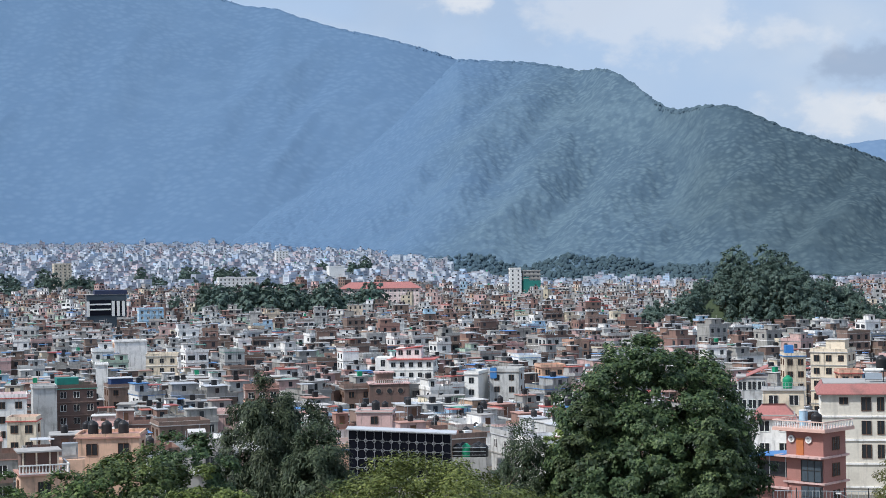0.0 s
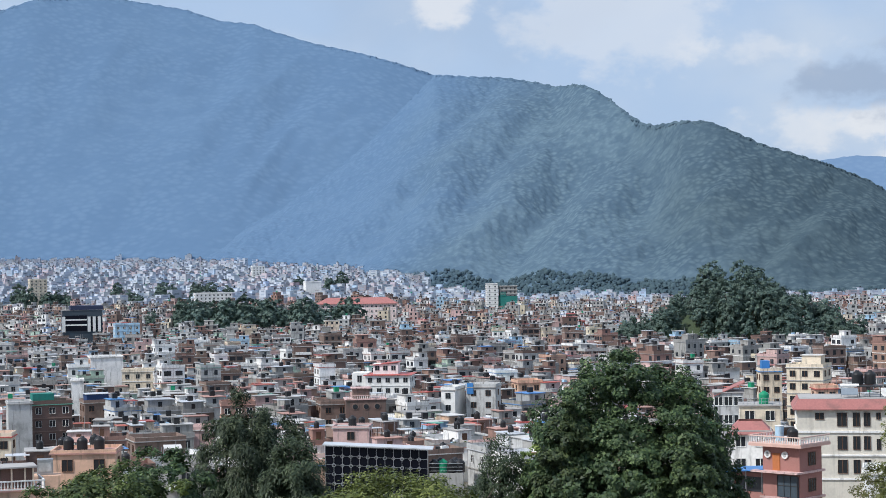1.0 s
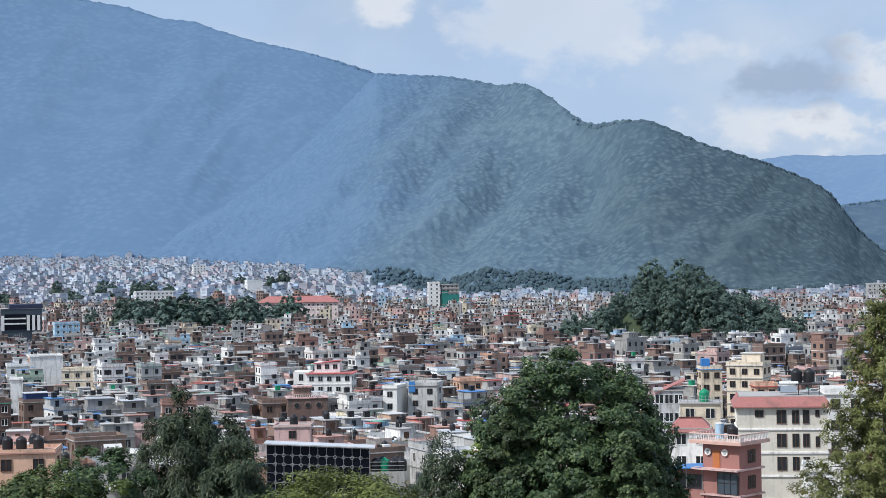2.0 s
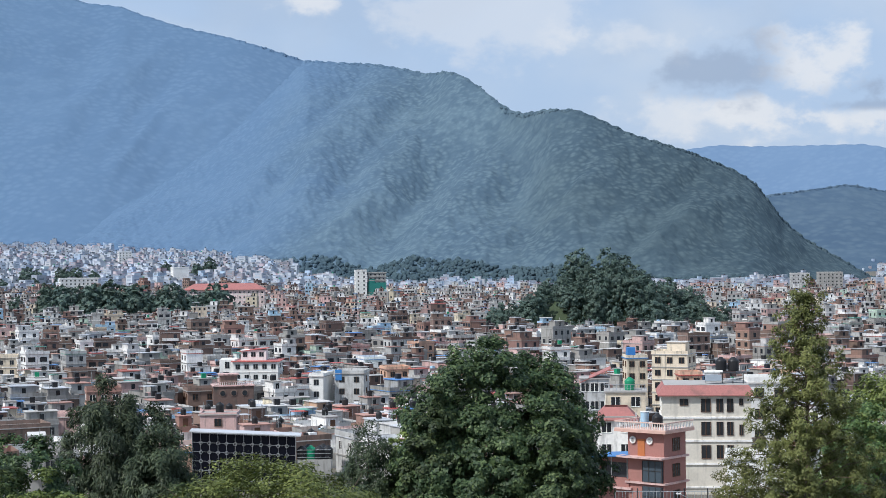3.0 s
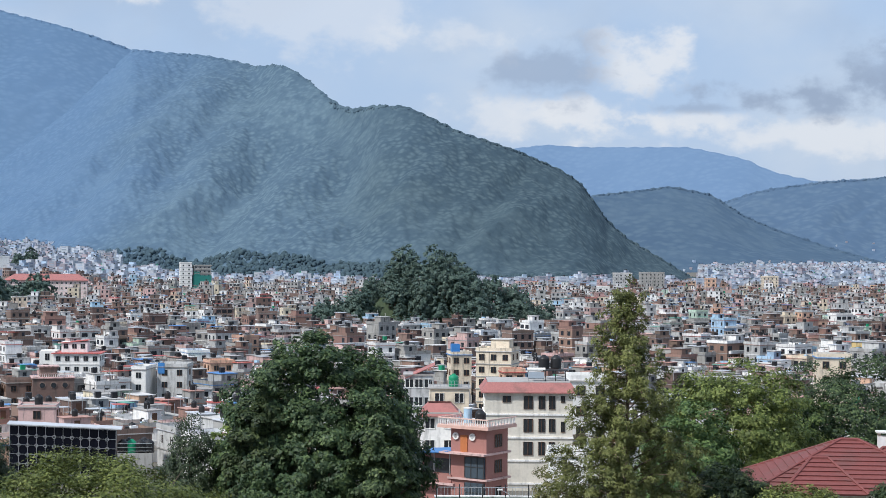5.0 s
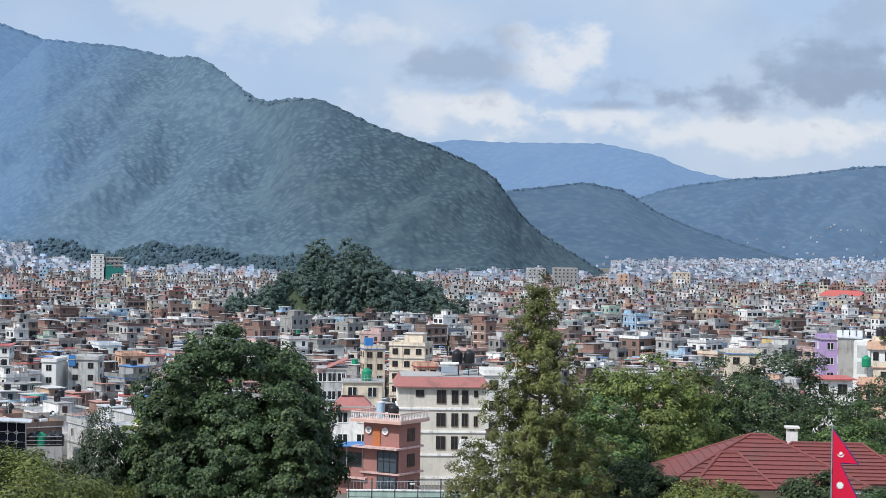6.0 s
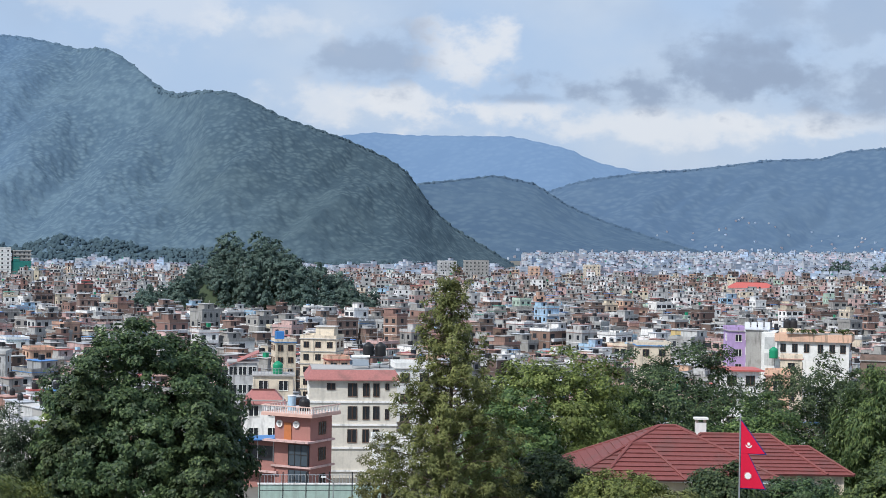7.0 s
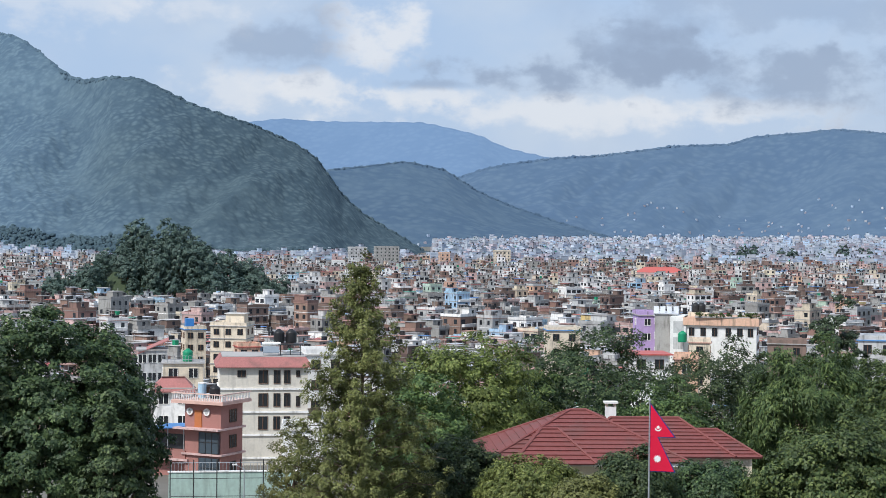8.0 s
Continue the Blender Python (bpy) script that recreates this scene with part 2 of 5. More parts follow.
class Heap:
    """Many boxes gathered into one mesh."""

    def __init__(self):
        self.rows, self.plates = [], []

    def box(self, ox, oy, turn, x, y, z, sx, sy, sz, mi):
        self.rows.append((ox, oy, turn, x, y, z, sx, sy, sz, mi))

    def plate(self, ox, oy, turn, x, y, z, side, wide, high, mi):
        """A window pane, or a dark plate for a shaded opening, on one side of a house: 0 front, 1 right, 2 back, 3
        left.
        """
        self.plates.append((ox, oy, turn, x, y, z, side, wide, high, mi))

    def mesh(self, name, mats):
        a = np.array(self.rows)
        c = CORNERS[None] * a[:, None, 6:9] + a[:, None, 3:6]
        cs, sn = np.cos(a[:, 2])[:, None], np.sin(a[:, 2])[:, None]
        v = np.stack([a[:, 0:1] + c[..., 0] * cs - c[..., 1] * sn, a[:, 1:2] + c[..., 0] * sn + c[..., 1] * cs, c[..., 2]], -1)
        q = (np.arange(len(a)) * 8)[:, None, None] + SIDES[None]
        v, q, index = v.reshape(-1, 3), q.reshape(-1, 4), np.repeat(a[:, 9], 5)
        if self.plates:
            p = np.array(self.plates)
            flat = np.array([(-.5, 0), (.5, 0), (.5, 1), (-.5, 1)])
            along, up = flat[None, :, 0] * p[:, 7:8], flat[None, :, 1] * p[:, 8:9] + p[:, 5:6]
            t = p[:, 6:7] * math.pi / 2
            lx, ly = p[:, 3:4] + along * np.cos(t), p[:, 4:5] + along * np.sin(t)
            cs, sn = np.cos(p[:, 2:3]), np.sin(p[:, 2:3])
            more = np.stack([p[:, 0:1] + lx * cs - ly * sn, p[:, 1:2] + lx * sn + ly * cs, up], -1).reshape(-1, 3)
            q = np.concatenate([q, len(v) + np.arange(len(p) * 4).reshape(-1, 4)])
            v, index = np.concatenate([v, more]), np.concatenate([index, p[:, 9]])
        return raw_mesh(name, v, q, mats, index)


# ---------------------------------------------------------------- the lie of the land
R_STOPS = [0, 8, 30, 60, 100, 170, 300, 500, 800, 1200, 1700, 3200, 5000]
Z_STOPS = [49.3, 48.8, 42, 35, 28.5, 24.5, 14, 6, 1, 0, 0, 0, 0]
EDGE_AZ, EDGE_Z = [-30, -15, -10, -6, -2, 8, 12, 23, 30], [54, 53, 44, 14, 0, 0, 5, 14, 18]


def ground_z(x, y):
    r, az = np.hypot(x, y), np.degrees(np.arctan2(x, y))
    z = np.interp(r, R_STOPS, Z_STOPS)
    z = z + np.interp(az, EDGE_AZ, EDGE_Z) * np.clip((r - 1500) / 1700, 0, 1)
    return z + 7.5 * np.exp(-((az - 15) / 9) ** 2) * np.exp(-((r - 95) / 30) ** 2)


def at(az, r, dz=0.0):
    x, y = r * math.sin(radians(az)), r * math.cos(radians(az))
    return x, y, float(ground_z(x, y)) + dz


radii = np.concatenate([np.linspace(0.0, 200, 60), np.geomspace(206, 4950, 80)])
turns = np.radians(np.concatenate([np.arange(-30, 30, 0.5), np.arange(30, 330, 5)]))
gx, gy = radii[:, None] * np.sin(turns) + 0.37, radii[:, None] * np.cos(turns) - 0.21
gv = np.stack([gx, gy, ground_z(gx, gy)], -1)
nr, nt = gx.shape
i, j = np.meshgrid(np.arange(nr - 1), np.arange(nt), indexing="ij")
gq = np.stack([i * nt + j, i * nt + (j + 1) % nt, (i + 1) * nt + (j + 1) % nt, (i + 1) * nt + j], -1).reshape(-1, 4)[:, ::-1]
EARTH = material("town_ground", (0.16, 0.145, 0.12), grain=0.5, var=0.35, stain=0.7, stain_col=(0.055, 0.075, 0.035), stain_scale=0.05)
tagged(part("ground", raw_mesh("ground", gv, gq, [EARTH], smooth=True), None), "earth, lanes and grass of the valley floor", "ground", kind="structure")


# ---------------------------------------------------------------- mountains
# base colours with distance haze mixed in, bluest on the farthest hills
HAZE_BLUE_PAIR = (0.098, 0.164, 0.262), (0.118, 0.190, 0.290)
HAZE_MID_PAIR = (0.074, 0.118, 0.164), (0.124, 0.182, 0.224)
HAZE_NEAR_PAIR = (0.044, 0.070, 0.090), (0.080, 0.115, 0.132)
HAZE_STOPS = [(-640, *HAZE_BLUE_PAIR), (-220, *HAZE_MID_PAIR), (170, *HAZE_NEAR_PAIR)]
FOREST_HAZE_BLUE = hazed_forest_material("forest_remote_hazed", [(-1000, *HAZE_BLUE_PAIR)], 0.06, 0.003, 0.4)
FOREST_NEAR = hazed_forest_material("forest_hill_hazed", HAZE_STOPS, 0.11, 0.007, 0.72)
FOREST_FAR = hazed_forest_material("forest_horizon_hazed", [(0, (0.128, 0.200, 0.310), (0.145, 0.220, 0.330))], 0.05, 0.003, 0.35)
FOREST_SIDE = hazed_forest_material("forest_side_valley_hazed", [(0, (0.080, 0.128, 0.198), (0.108, 0.160, 0.224))], 0.05, 0.004, 0.5)
FOREST_LOW = hazed_forest_material("forest_low_hill_hazed", [(0, (0.064, 0.104, 0.158), (0.090, 0.135, 0.185))], 0.05, 0.004, 0.5)
# foot woods have haze in the colour too, more of it westwards
FOOT_WOOD = hazed_forest_material("forest_foot_hazed", [(-560, (0.078, 0.126, 0.180), (0.092, 0.145, 0.200)), (-240, (0.050, 0.080, 0.100), (0.076, 0.114, 0.130))], 0.14, 0.01, 0.7)


def smooth_noise(u, v, seed):
    rng = np.random.default_rng(seed)
    out = np.zeros(np.broadcast(u, v).shape)
    for k in range(5):
        a, b, c, d = rng.uniform(0.6, 1.4, 2).tolist() + rng.uniform(0, 6.28, 2).tolist()
        out += np.sin(u * a * 1.7 ** k + c + 1.6 * np.sin(v * b * 1.3 ** k + d)) / 1.6 ** k
    return out / 2.0


def hill(name, label, ridge, foot, crest, mat, spurs, seed, rows=110, step=0.10, power=1.1, crown=0.0, shear=0.35, gullies=()):
    """A wooded hill: the crest line as azimuth and slope seen from the view point, crest and foot by azimuth and distance, and spurs running down aslant."""
    ra, re = np.array(ridge).T
    az = np.arange(ra[0], ra[-1] + step / 2, step)
    el = np.interp(az, ra, re)
    el = np.convolve(np.pad(el, 2, mode="edge"), [.1, .2, .4, .2, .1], "valid")
    s = np.concatenate([np.linspace(0, 1, rows), np.linspace(1.03, 1.3, 12)])[:, None]
    cr, ft = np.interp(az, *np.array(crest).T), np.interp(az, *np.array(foot).T)
    cr = cr * (1 + 0.025 * np.sin(az * 0.45 + seed))
    ft = ft * (1 + 0.02 * np.sin(az * 0.5 + seed * 2))
    foot_z = ground_z(ft * np.sin(np.radians(az)), ft * np.cos(np.radians(az))) - 2.0
    top = EYE + cr * el
    r = ft + (cr - ft) * s
    rise = np.where(s <= 1, s ** power, 1 - (s - 1) * 1.2)
    z = foot_z + (top - foot_z) * rise
    px, py = cr * np.radians(az) / 230.0 + 0 * s, (s * (cr - ft) * 0.42) / 230.0
    fold, small, tops = np.empty(r.shape), np.empty(r.shape), np.zeros(r.shape)
    for i, (ra_, rb_) in enumerate(zip(px, py)):
        for j, (u, v) in enumerate(zip(ra_, rb_)):
            a_ = u - shear * 3.0 * v
            fold[i, j] = 1 - 2 * abs(noise.fractal((a_ * 0.62 + seed, v * 0.45 + a_ * 0.1, seed * 1.7), 0.9, 2.1, 4))
            if crown:
                tops[i, j] = 0.5 - noise.voronoi((u * 15.0, v * 15.0, seed))[0][0]
            small[i, j] = noise.fractal((u * 4.2 + v * 1.5, v * 3.0 - u, seed * 2.3), 0.9, 2.1, 3)
    hump = np.clip(np.sin(np.pi * np.clip(s, 0, 1)), 0, 1) ** 0.8
    z = z + hump * (spurs * (fold - 0.75) + spurs * 0.12 * small) + crown * tops
    for a0, slant, wide, deep in gullies:
        z = z - deep * hump ** 0.6 * np.exp(-((az - a0 + slant * (1 - s)) / (wide * (1.6 - s * 0.9))) ** 2)
    z = np.minimum(z, EYE + r * np.maximum(el - 0.0012, (foot_z - EYE) / r))
    z[rows - 1] = top + 1.5 * smooth_noise(az * 14.0, 0 * az, seed + 4)
    a = np.radians(az)
    v = np.stack([r * np.sin(a), r * np.cos(a), z], -1)
    n1, n2 = r.shape
    i, j = np.meshgrid(np.arange(n1 - 1), np.arange(n2 - 1), indexing="ij")
    q = np.stack([i * n2 + j, i * n2 + j + 1, (i + 1) * n2 + j + 1, (i + 1) * n2 + j], -1).reshape(-1, 4)[:, ::-1]
    ob = part(name, raw_mesh(name, v, q, [mat], smooth=True), None)
    tagged(ob, label, "mountain", kind="structure")
    return v, rows


BACK = hill("mountain_west", "great forested mountain coloured blue by painted haze", [(-30, .10), (-26, .122), (-23, .133), (-21.9, .1367), (-20.9, .143), (-19, .1458), (-18, .143), (-16.3, .1383), (-15.25, .1322), (-14.2, .1306), (-13.7, .1269), (-12.4, .120), (-10.9, .1143), (-9.8, .1088), (-8.8, .103), (-7, .090), (-3, .05)],
            [(-30, 3150), (0, 3150)], [(-30, 4300), (0, 4300)], FOREST_HAZE_BLUE, 20, 3)
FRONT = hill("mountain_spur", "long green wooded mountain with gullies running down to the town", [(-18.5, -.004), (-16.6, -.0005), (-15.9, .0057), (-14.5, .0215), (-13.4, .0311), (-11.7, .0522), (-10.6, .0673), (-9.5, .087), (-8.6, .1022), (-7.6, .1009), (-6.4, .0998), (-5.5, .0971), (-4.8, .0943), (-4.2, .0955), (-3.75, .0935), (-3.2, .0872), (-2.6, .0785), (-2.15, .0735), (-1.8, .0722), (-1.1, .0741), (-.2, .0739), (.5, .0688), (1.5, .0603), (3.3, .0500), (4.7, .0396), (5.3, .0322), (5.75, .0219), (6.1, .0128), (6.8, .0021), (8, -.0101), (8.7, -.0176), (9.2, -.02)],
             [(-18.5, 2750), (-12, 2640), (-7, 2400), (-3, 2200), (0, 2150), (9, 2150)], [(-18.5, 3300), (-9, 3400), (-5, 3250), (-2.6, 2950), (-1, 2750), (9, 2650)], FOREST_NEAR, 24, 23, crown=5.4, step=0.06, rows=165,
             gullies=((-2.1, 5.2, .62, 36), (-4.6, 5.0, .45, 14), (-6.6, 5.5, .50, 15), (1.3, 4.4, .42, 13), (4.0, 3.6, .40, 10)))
hill("ridge_far", "far mountain ridge coloured pale blue by painted haze", [(-3, .03), (0, .042), (2.1, .0481), (3.4, .0515), (4.2, .0532), (5.3, .052), (6.7, .052), (8.6, .0521), (9.5, .0489), (10.4, .0453), (10.9, .0408), (11.4, .0378), (12.7, .033), (15, .02)],
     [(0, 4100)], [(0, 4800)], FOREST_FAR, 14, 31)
SIDE = hill("ridge_side", "forested ridge in painted blue haze with scattered villages below", [(5.5, -.004), (7.5, .010), (9.6, .022), (10.6, .028), (11.4, .0305), (12.7, .0337), (14.1, .0352), (15.5, .0384), (16.3, .0406), (18.1, .0417), (18.75, .0457), (20.1, .0475), (21.3, .0499), (22.8, .0475), (26, .05), (30, .046)],
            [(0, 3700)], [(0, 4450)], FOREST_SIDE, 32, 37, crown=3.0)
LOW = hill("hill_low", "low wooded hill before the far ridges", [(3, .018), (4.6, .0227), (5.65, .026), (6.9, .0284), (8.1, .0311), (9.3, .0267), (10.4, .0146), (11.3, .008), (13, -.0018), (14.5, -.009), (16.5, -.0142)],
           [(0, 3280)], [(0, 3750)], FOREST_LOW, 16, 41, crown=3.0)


# round crowns that give the wooded hills their grain and their rough skyline
def ico():
    bm = B()
    bmesh.ops.create_icosphere(bm, subdivisions=1, radius=1.0)
    v = np.array([x.co[:] for x in bm.verts])
    f = np.array([[x.index for x in p.verts] for p in bm.faces])
    bm.free()
    return v, f


ICO_V, ICO_F = ico()


def blobs(name, label, places, sizes, mat, seed, parent=None):
    rng = np.random.default_rng(seed)
    k = len(places)
    v = ICO_V[None] * (1 + rng.uniform(-0.22, 0.22, (k, len(ICO_V), 1))) * (sizes[:, None, None] * np.stack([rng.uniform(.8, 1.2, k), rng.uniform(.8, 1.2, k), rng.uniform(.7, 1.15, k)], -1)[:, None])
    t = rng.uniform(0, 6.28, k)[:, None]
    v = np.stack([v[..., 0] * np.cos(t) - v[..., 1] * np.sin(t), v[..., 0] * np.sin(t) + v[..., 1] * np.cos(t), v[..., 2]], -1) + places[:, None]
    f = (np.arange(k) * len(ICO_V))[:, None, None] + ICO_F[None]
    ob = part(name, raw_mesh(name, v, f.reshape(-1, 3), [mat], smooth=True), None)
    return tagged(ob, label, "forest", kind="stuff")


def crowns_on(field, count, lo, hi, lift, seed, crest=0.08, from_az=-90.0):
    v, rows = field
    rng = np.random.default_rng(seed)
    n1, n2 = rows, v.shape[1]
    i = np.minimum((np.sqrt(rng.uniform(0, 1, count)) * (n1 - 1)).astype(int), n1 - 2)
    i[: int(count * crest)] = n1 - 2
    j = rng.integers(0, n2 - 1, count)
    a, b = rng.uniform(0, 1, (2, count, 1))
    p = v[i, j] * (1 - a) * (1 - b) + v[i, j + 1] * (1 - a) * b + v[i + 1, j] * a * (1 - b) + v[i + 1, j + 1] * a * b
    s = rng.uniform(lo, hi, count)
    p[:, 2] += s * lift
    keep = np.degrees(np.arctan2(p[:, 0], p[:, 1])) > from_az + 5.0 * rng.uniform(0, 1, count) ** 0.6
    return p[keep], s[keep]


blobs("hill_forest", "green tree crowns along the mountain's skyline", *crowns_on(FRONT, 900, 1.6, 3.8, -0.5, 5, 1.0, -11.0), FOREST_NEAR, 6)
blobs("mountain_forest", "tree crowns along the haze-blue mountain's crest", *crowns_on(BACK, 700, 1.8, 4.0, -0.5, 9, 1.0), FOREST_HAZE_BLUE, 10)
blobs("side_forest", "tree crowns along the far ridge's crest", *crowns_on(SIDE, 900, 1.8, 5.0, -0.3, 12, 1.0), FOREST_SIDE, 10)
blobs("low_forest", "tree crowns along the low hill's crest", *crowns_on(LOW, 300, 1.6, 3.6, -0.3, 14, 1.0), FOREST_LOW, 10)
foot_rng = np.random.default_rng(15)
fv, frows = FRONT
faz = np.degrees(np.arctan2(fv[0, :, 0], fv[0, :, 1]))
odds = np.clip((faz + 13.0) / 6.0, 0, 1) * (faz < 8.5)
fj = foot_rng.choice(len(faz), 5000, p=odds / odds.sum())
fi = (frows * 0.12 * odds[fj] * foot_rng.uniform(0, 1, 5000) ** 1.3).astype(int)
foot_at = fv[fi, fj] + foot_rng.uniform(-2, 2, (5000, 3)) + np.array([0, 0, 1.5])
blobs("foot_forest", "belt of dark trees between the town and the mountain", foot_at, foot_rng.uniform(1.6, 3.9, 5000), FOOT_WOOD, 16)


# ---------------------------------------------------------------- trees
def leaves_mesh(name, centres, spread, per, size, mat, seed, droop=0.0, slim=0.5, out=None):
    """A crown of single leaves gathered in clumps round the given centres."""
    rng = np.random.default_rng(seed)
    c = np.repeat(np.asarray(centres), per, axis=0)
    k = len(c)
    d = rng.normal(size=(k, 3))
    d /= np.linalg.norm(d, axis=1)[:, None]
    sp = np.repeat(np.broadcast_to(np.asarray(spread, float).reshape(-1, 1), (len(centres), 1)), per, axis=0)
    p = c + d * sp * rng.uniform(0.25, 1.0, (k, 1)) ** 0.6 * np.array([1, 1, 0.75])
    p[:, 2] -= droop * rng.uniform(0, 1, k) ** 2
    n = d + rng.normal(size=(k, 3)) * 0.55 + np.array([0, 0, 0.45])
    if out is not None:
        n = np.repeat(out, per, axis=0) * 0.95 + d * 0.45 + rng.normal(size=(k, 3)) * 0.42 + np.array([0, 0, 0.3])
    n /= np.linalg.norm(n, axis=1)[:, None]
    u = np.cross(n, rng.normal(size=(k, 3)) + np.array([0, 0, -2.0 * (droop > 0)]))
    u /= np.linalg.norm(u, axis=1)[:, None] + 1e-9
    t = np.cross(n, u)
    s = size * rng.uniform(0.6, 1.4, (k, 1))
    q = np.stack([p - t * s, p + t * s * .55 + u * s * slim * 1.3, p + t * s * .55 - u * s * slim * 1.3], 1)
    return raw_mesh(name, q, np.arange(k * 3).reshape(-1, 3), [mat])


def billow(rng, width, height, base, lobes, clumps, taper=0.25, small=0.085, large=0.16):
    """Clump centres, and the way each faces, for a crown of many rounded boughs round a dome."""
    out, face = [], []
    mid = base + (height - base) * 0.42
    shift = rng.uniform(0, 6.28)
    for k in range(lobes):
        vz = 1 - 1.5 * (k + 0.5) / lobes
        a = k * 2.39996 + shift + rng.uniform(-.3, .3)
        vr = math.sqrt(1 - vz * vz)
        v = np.array([vr * math.cos(a), vr * math.sin(a), vz])
        full = vr ** -0.35
        lr = width * rng.uniform(small, large)
        up = (height - mid) if vz > 0 else (mid - base)
        wide = width / 2 * (1 - taper * max(0.0, vz))
        depth = rng.uniform(0.70, 1.04) if k else 1.0
        c = v * (np.array([wide * full, wide * full, up]) * depth - lr * 0.85) + np.array([0, 0, mid])
        d = rng.normal(size=(clumps, 3)) * 0.75 + v + np.array([0, 0, .25])
        d /= np.linalg.norm(d, axis=1)[:, None]
        out.append(c + d * lr * np.array([1, 1, .8]) * rng.uniform(.75, 1.05, (clumps, 1)))
        face.append(d * 0.8 + v * 0.4)
    fill = rng.normal(size=(lobes * 2, 3))
    fill /= np.linalg.norm(fill, axis=1)[:, None]
    fill[:, 2] = np.abs(fill[:, 2]) * 1.1 - .45
    out.append(fill * np.array([width * .33, width * .33, (height - mid) * .66]) + np.array([0, 0, mid]))
    face.append(fill)
    return np.concatenate(out), np.concatenate(face)


def boughs(rng, width, height, count):
    """Tips of rising, then drooping boughs round a straight stem: start, bend and end of each."""
    out = []
    for k in range(count):
        h = 0.10 + 0.89 * (k + rng.uniform(0, 1)) / count
        a = k * 2.39996 + rng.uniform(-.4, .4)
        reach = (width / 2) * min(1.0, 1.12 * (1 - h) ** 0.82 + 0.02) * rng.uniform(.62, 1.08)
        s = Vector((0, 0, height * h))
        e = Vector((math.cos(a), math.sin(a), 0))
        out.append((s, s + e * reach * .55 + Vector((0, 0, reach * .30)), s + e * reach + Vector((0, 0, reach * rng.uniform(.22, .48)))))
    return out


def wood(name, rng, height, width, base, limbs, lean=0.0, straight=False, r0=0.3, given=()):
    bm = B()
    pts = [Vector((0, 0, -1.0))]
    steps, top = 6, height * (0.97 if straight else 0.62)
    for k in range(1, steps + 1):
        pts.append(Vector((rng.normal() * lean, rng.normal() * lean, top * k / steps)))
    for k in range(steps):
        rod(bm, pts[k], pts[k + 1], r0 * (1 - k / (steps + .3)), r0 * (1 - (k + 1) / (steps + .3)), 9)
    for s, mid, tip in given:
        rr = 0.012 + 0.05 * (1 - s.z / height)
        rod(bm, s, mid, rr, rr * .7, 5)
        rod(bm, mid, tip, rr * .7, rr * .2, 5)
    for k in range(limbs):
        h = rng.uniform(base / height, 0.9)
        a = rng.uniform(0, 6.28)
        s = Vector((0, 0, top * h))
        reach = width * 0.42 * (1 - h * (0.85 if straight else 0.3))
        mid = s + Vector((math.cos(a) * reach * .55, math.sin(a) * reach * .55, reach * (0.15 if straight else 0.35)))
        tip = s + Vector((math.cos(a + .25) * reach, math.sin(a + .25) * reach, reach * (0.3 if straight else 0.75)))
        rr = r0 * 0.42 * (1 - h * .6)
        rod(bm, s, mid, rr, rr * .6, 6)
        rod(bm, mid, tip, rr * .6, rr * .15, 6)
    me = bpy.data.meshes.new(name)
    bm.to_mesh(me)
    bm.free()
    me.materials.append(BARK)
    return me


LEAF_DARK = leaf_material("leaf_dark_green", (0.030, 0.058, 0.026), (0.155, 0.208, 0.080))
LEAF_MID = leaf_material("leaf_mid_green", (0.046, 0.084, 0.028), (0.205, 0.262, 0.082))
LEAF_YELLOW = leaf_material("leaf_yellow_green", (0.092, 0.132, 0.030), (0.310, 0.365, 0.105))
LEAF_OLIVE = leaf_material("leaf_olive", (0.115, 0.122, 0.036), (0.250, 0.245, 0.085))
LEAF_GREY = leaf_material("leaf_grey_green", (0.034, 0.056, 0.032), (0.150, 0.185, 0.100))


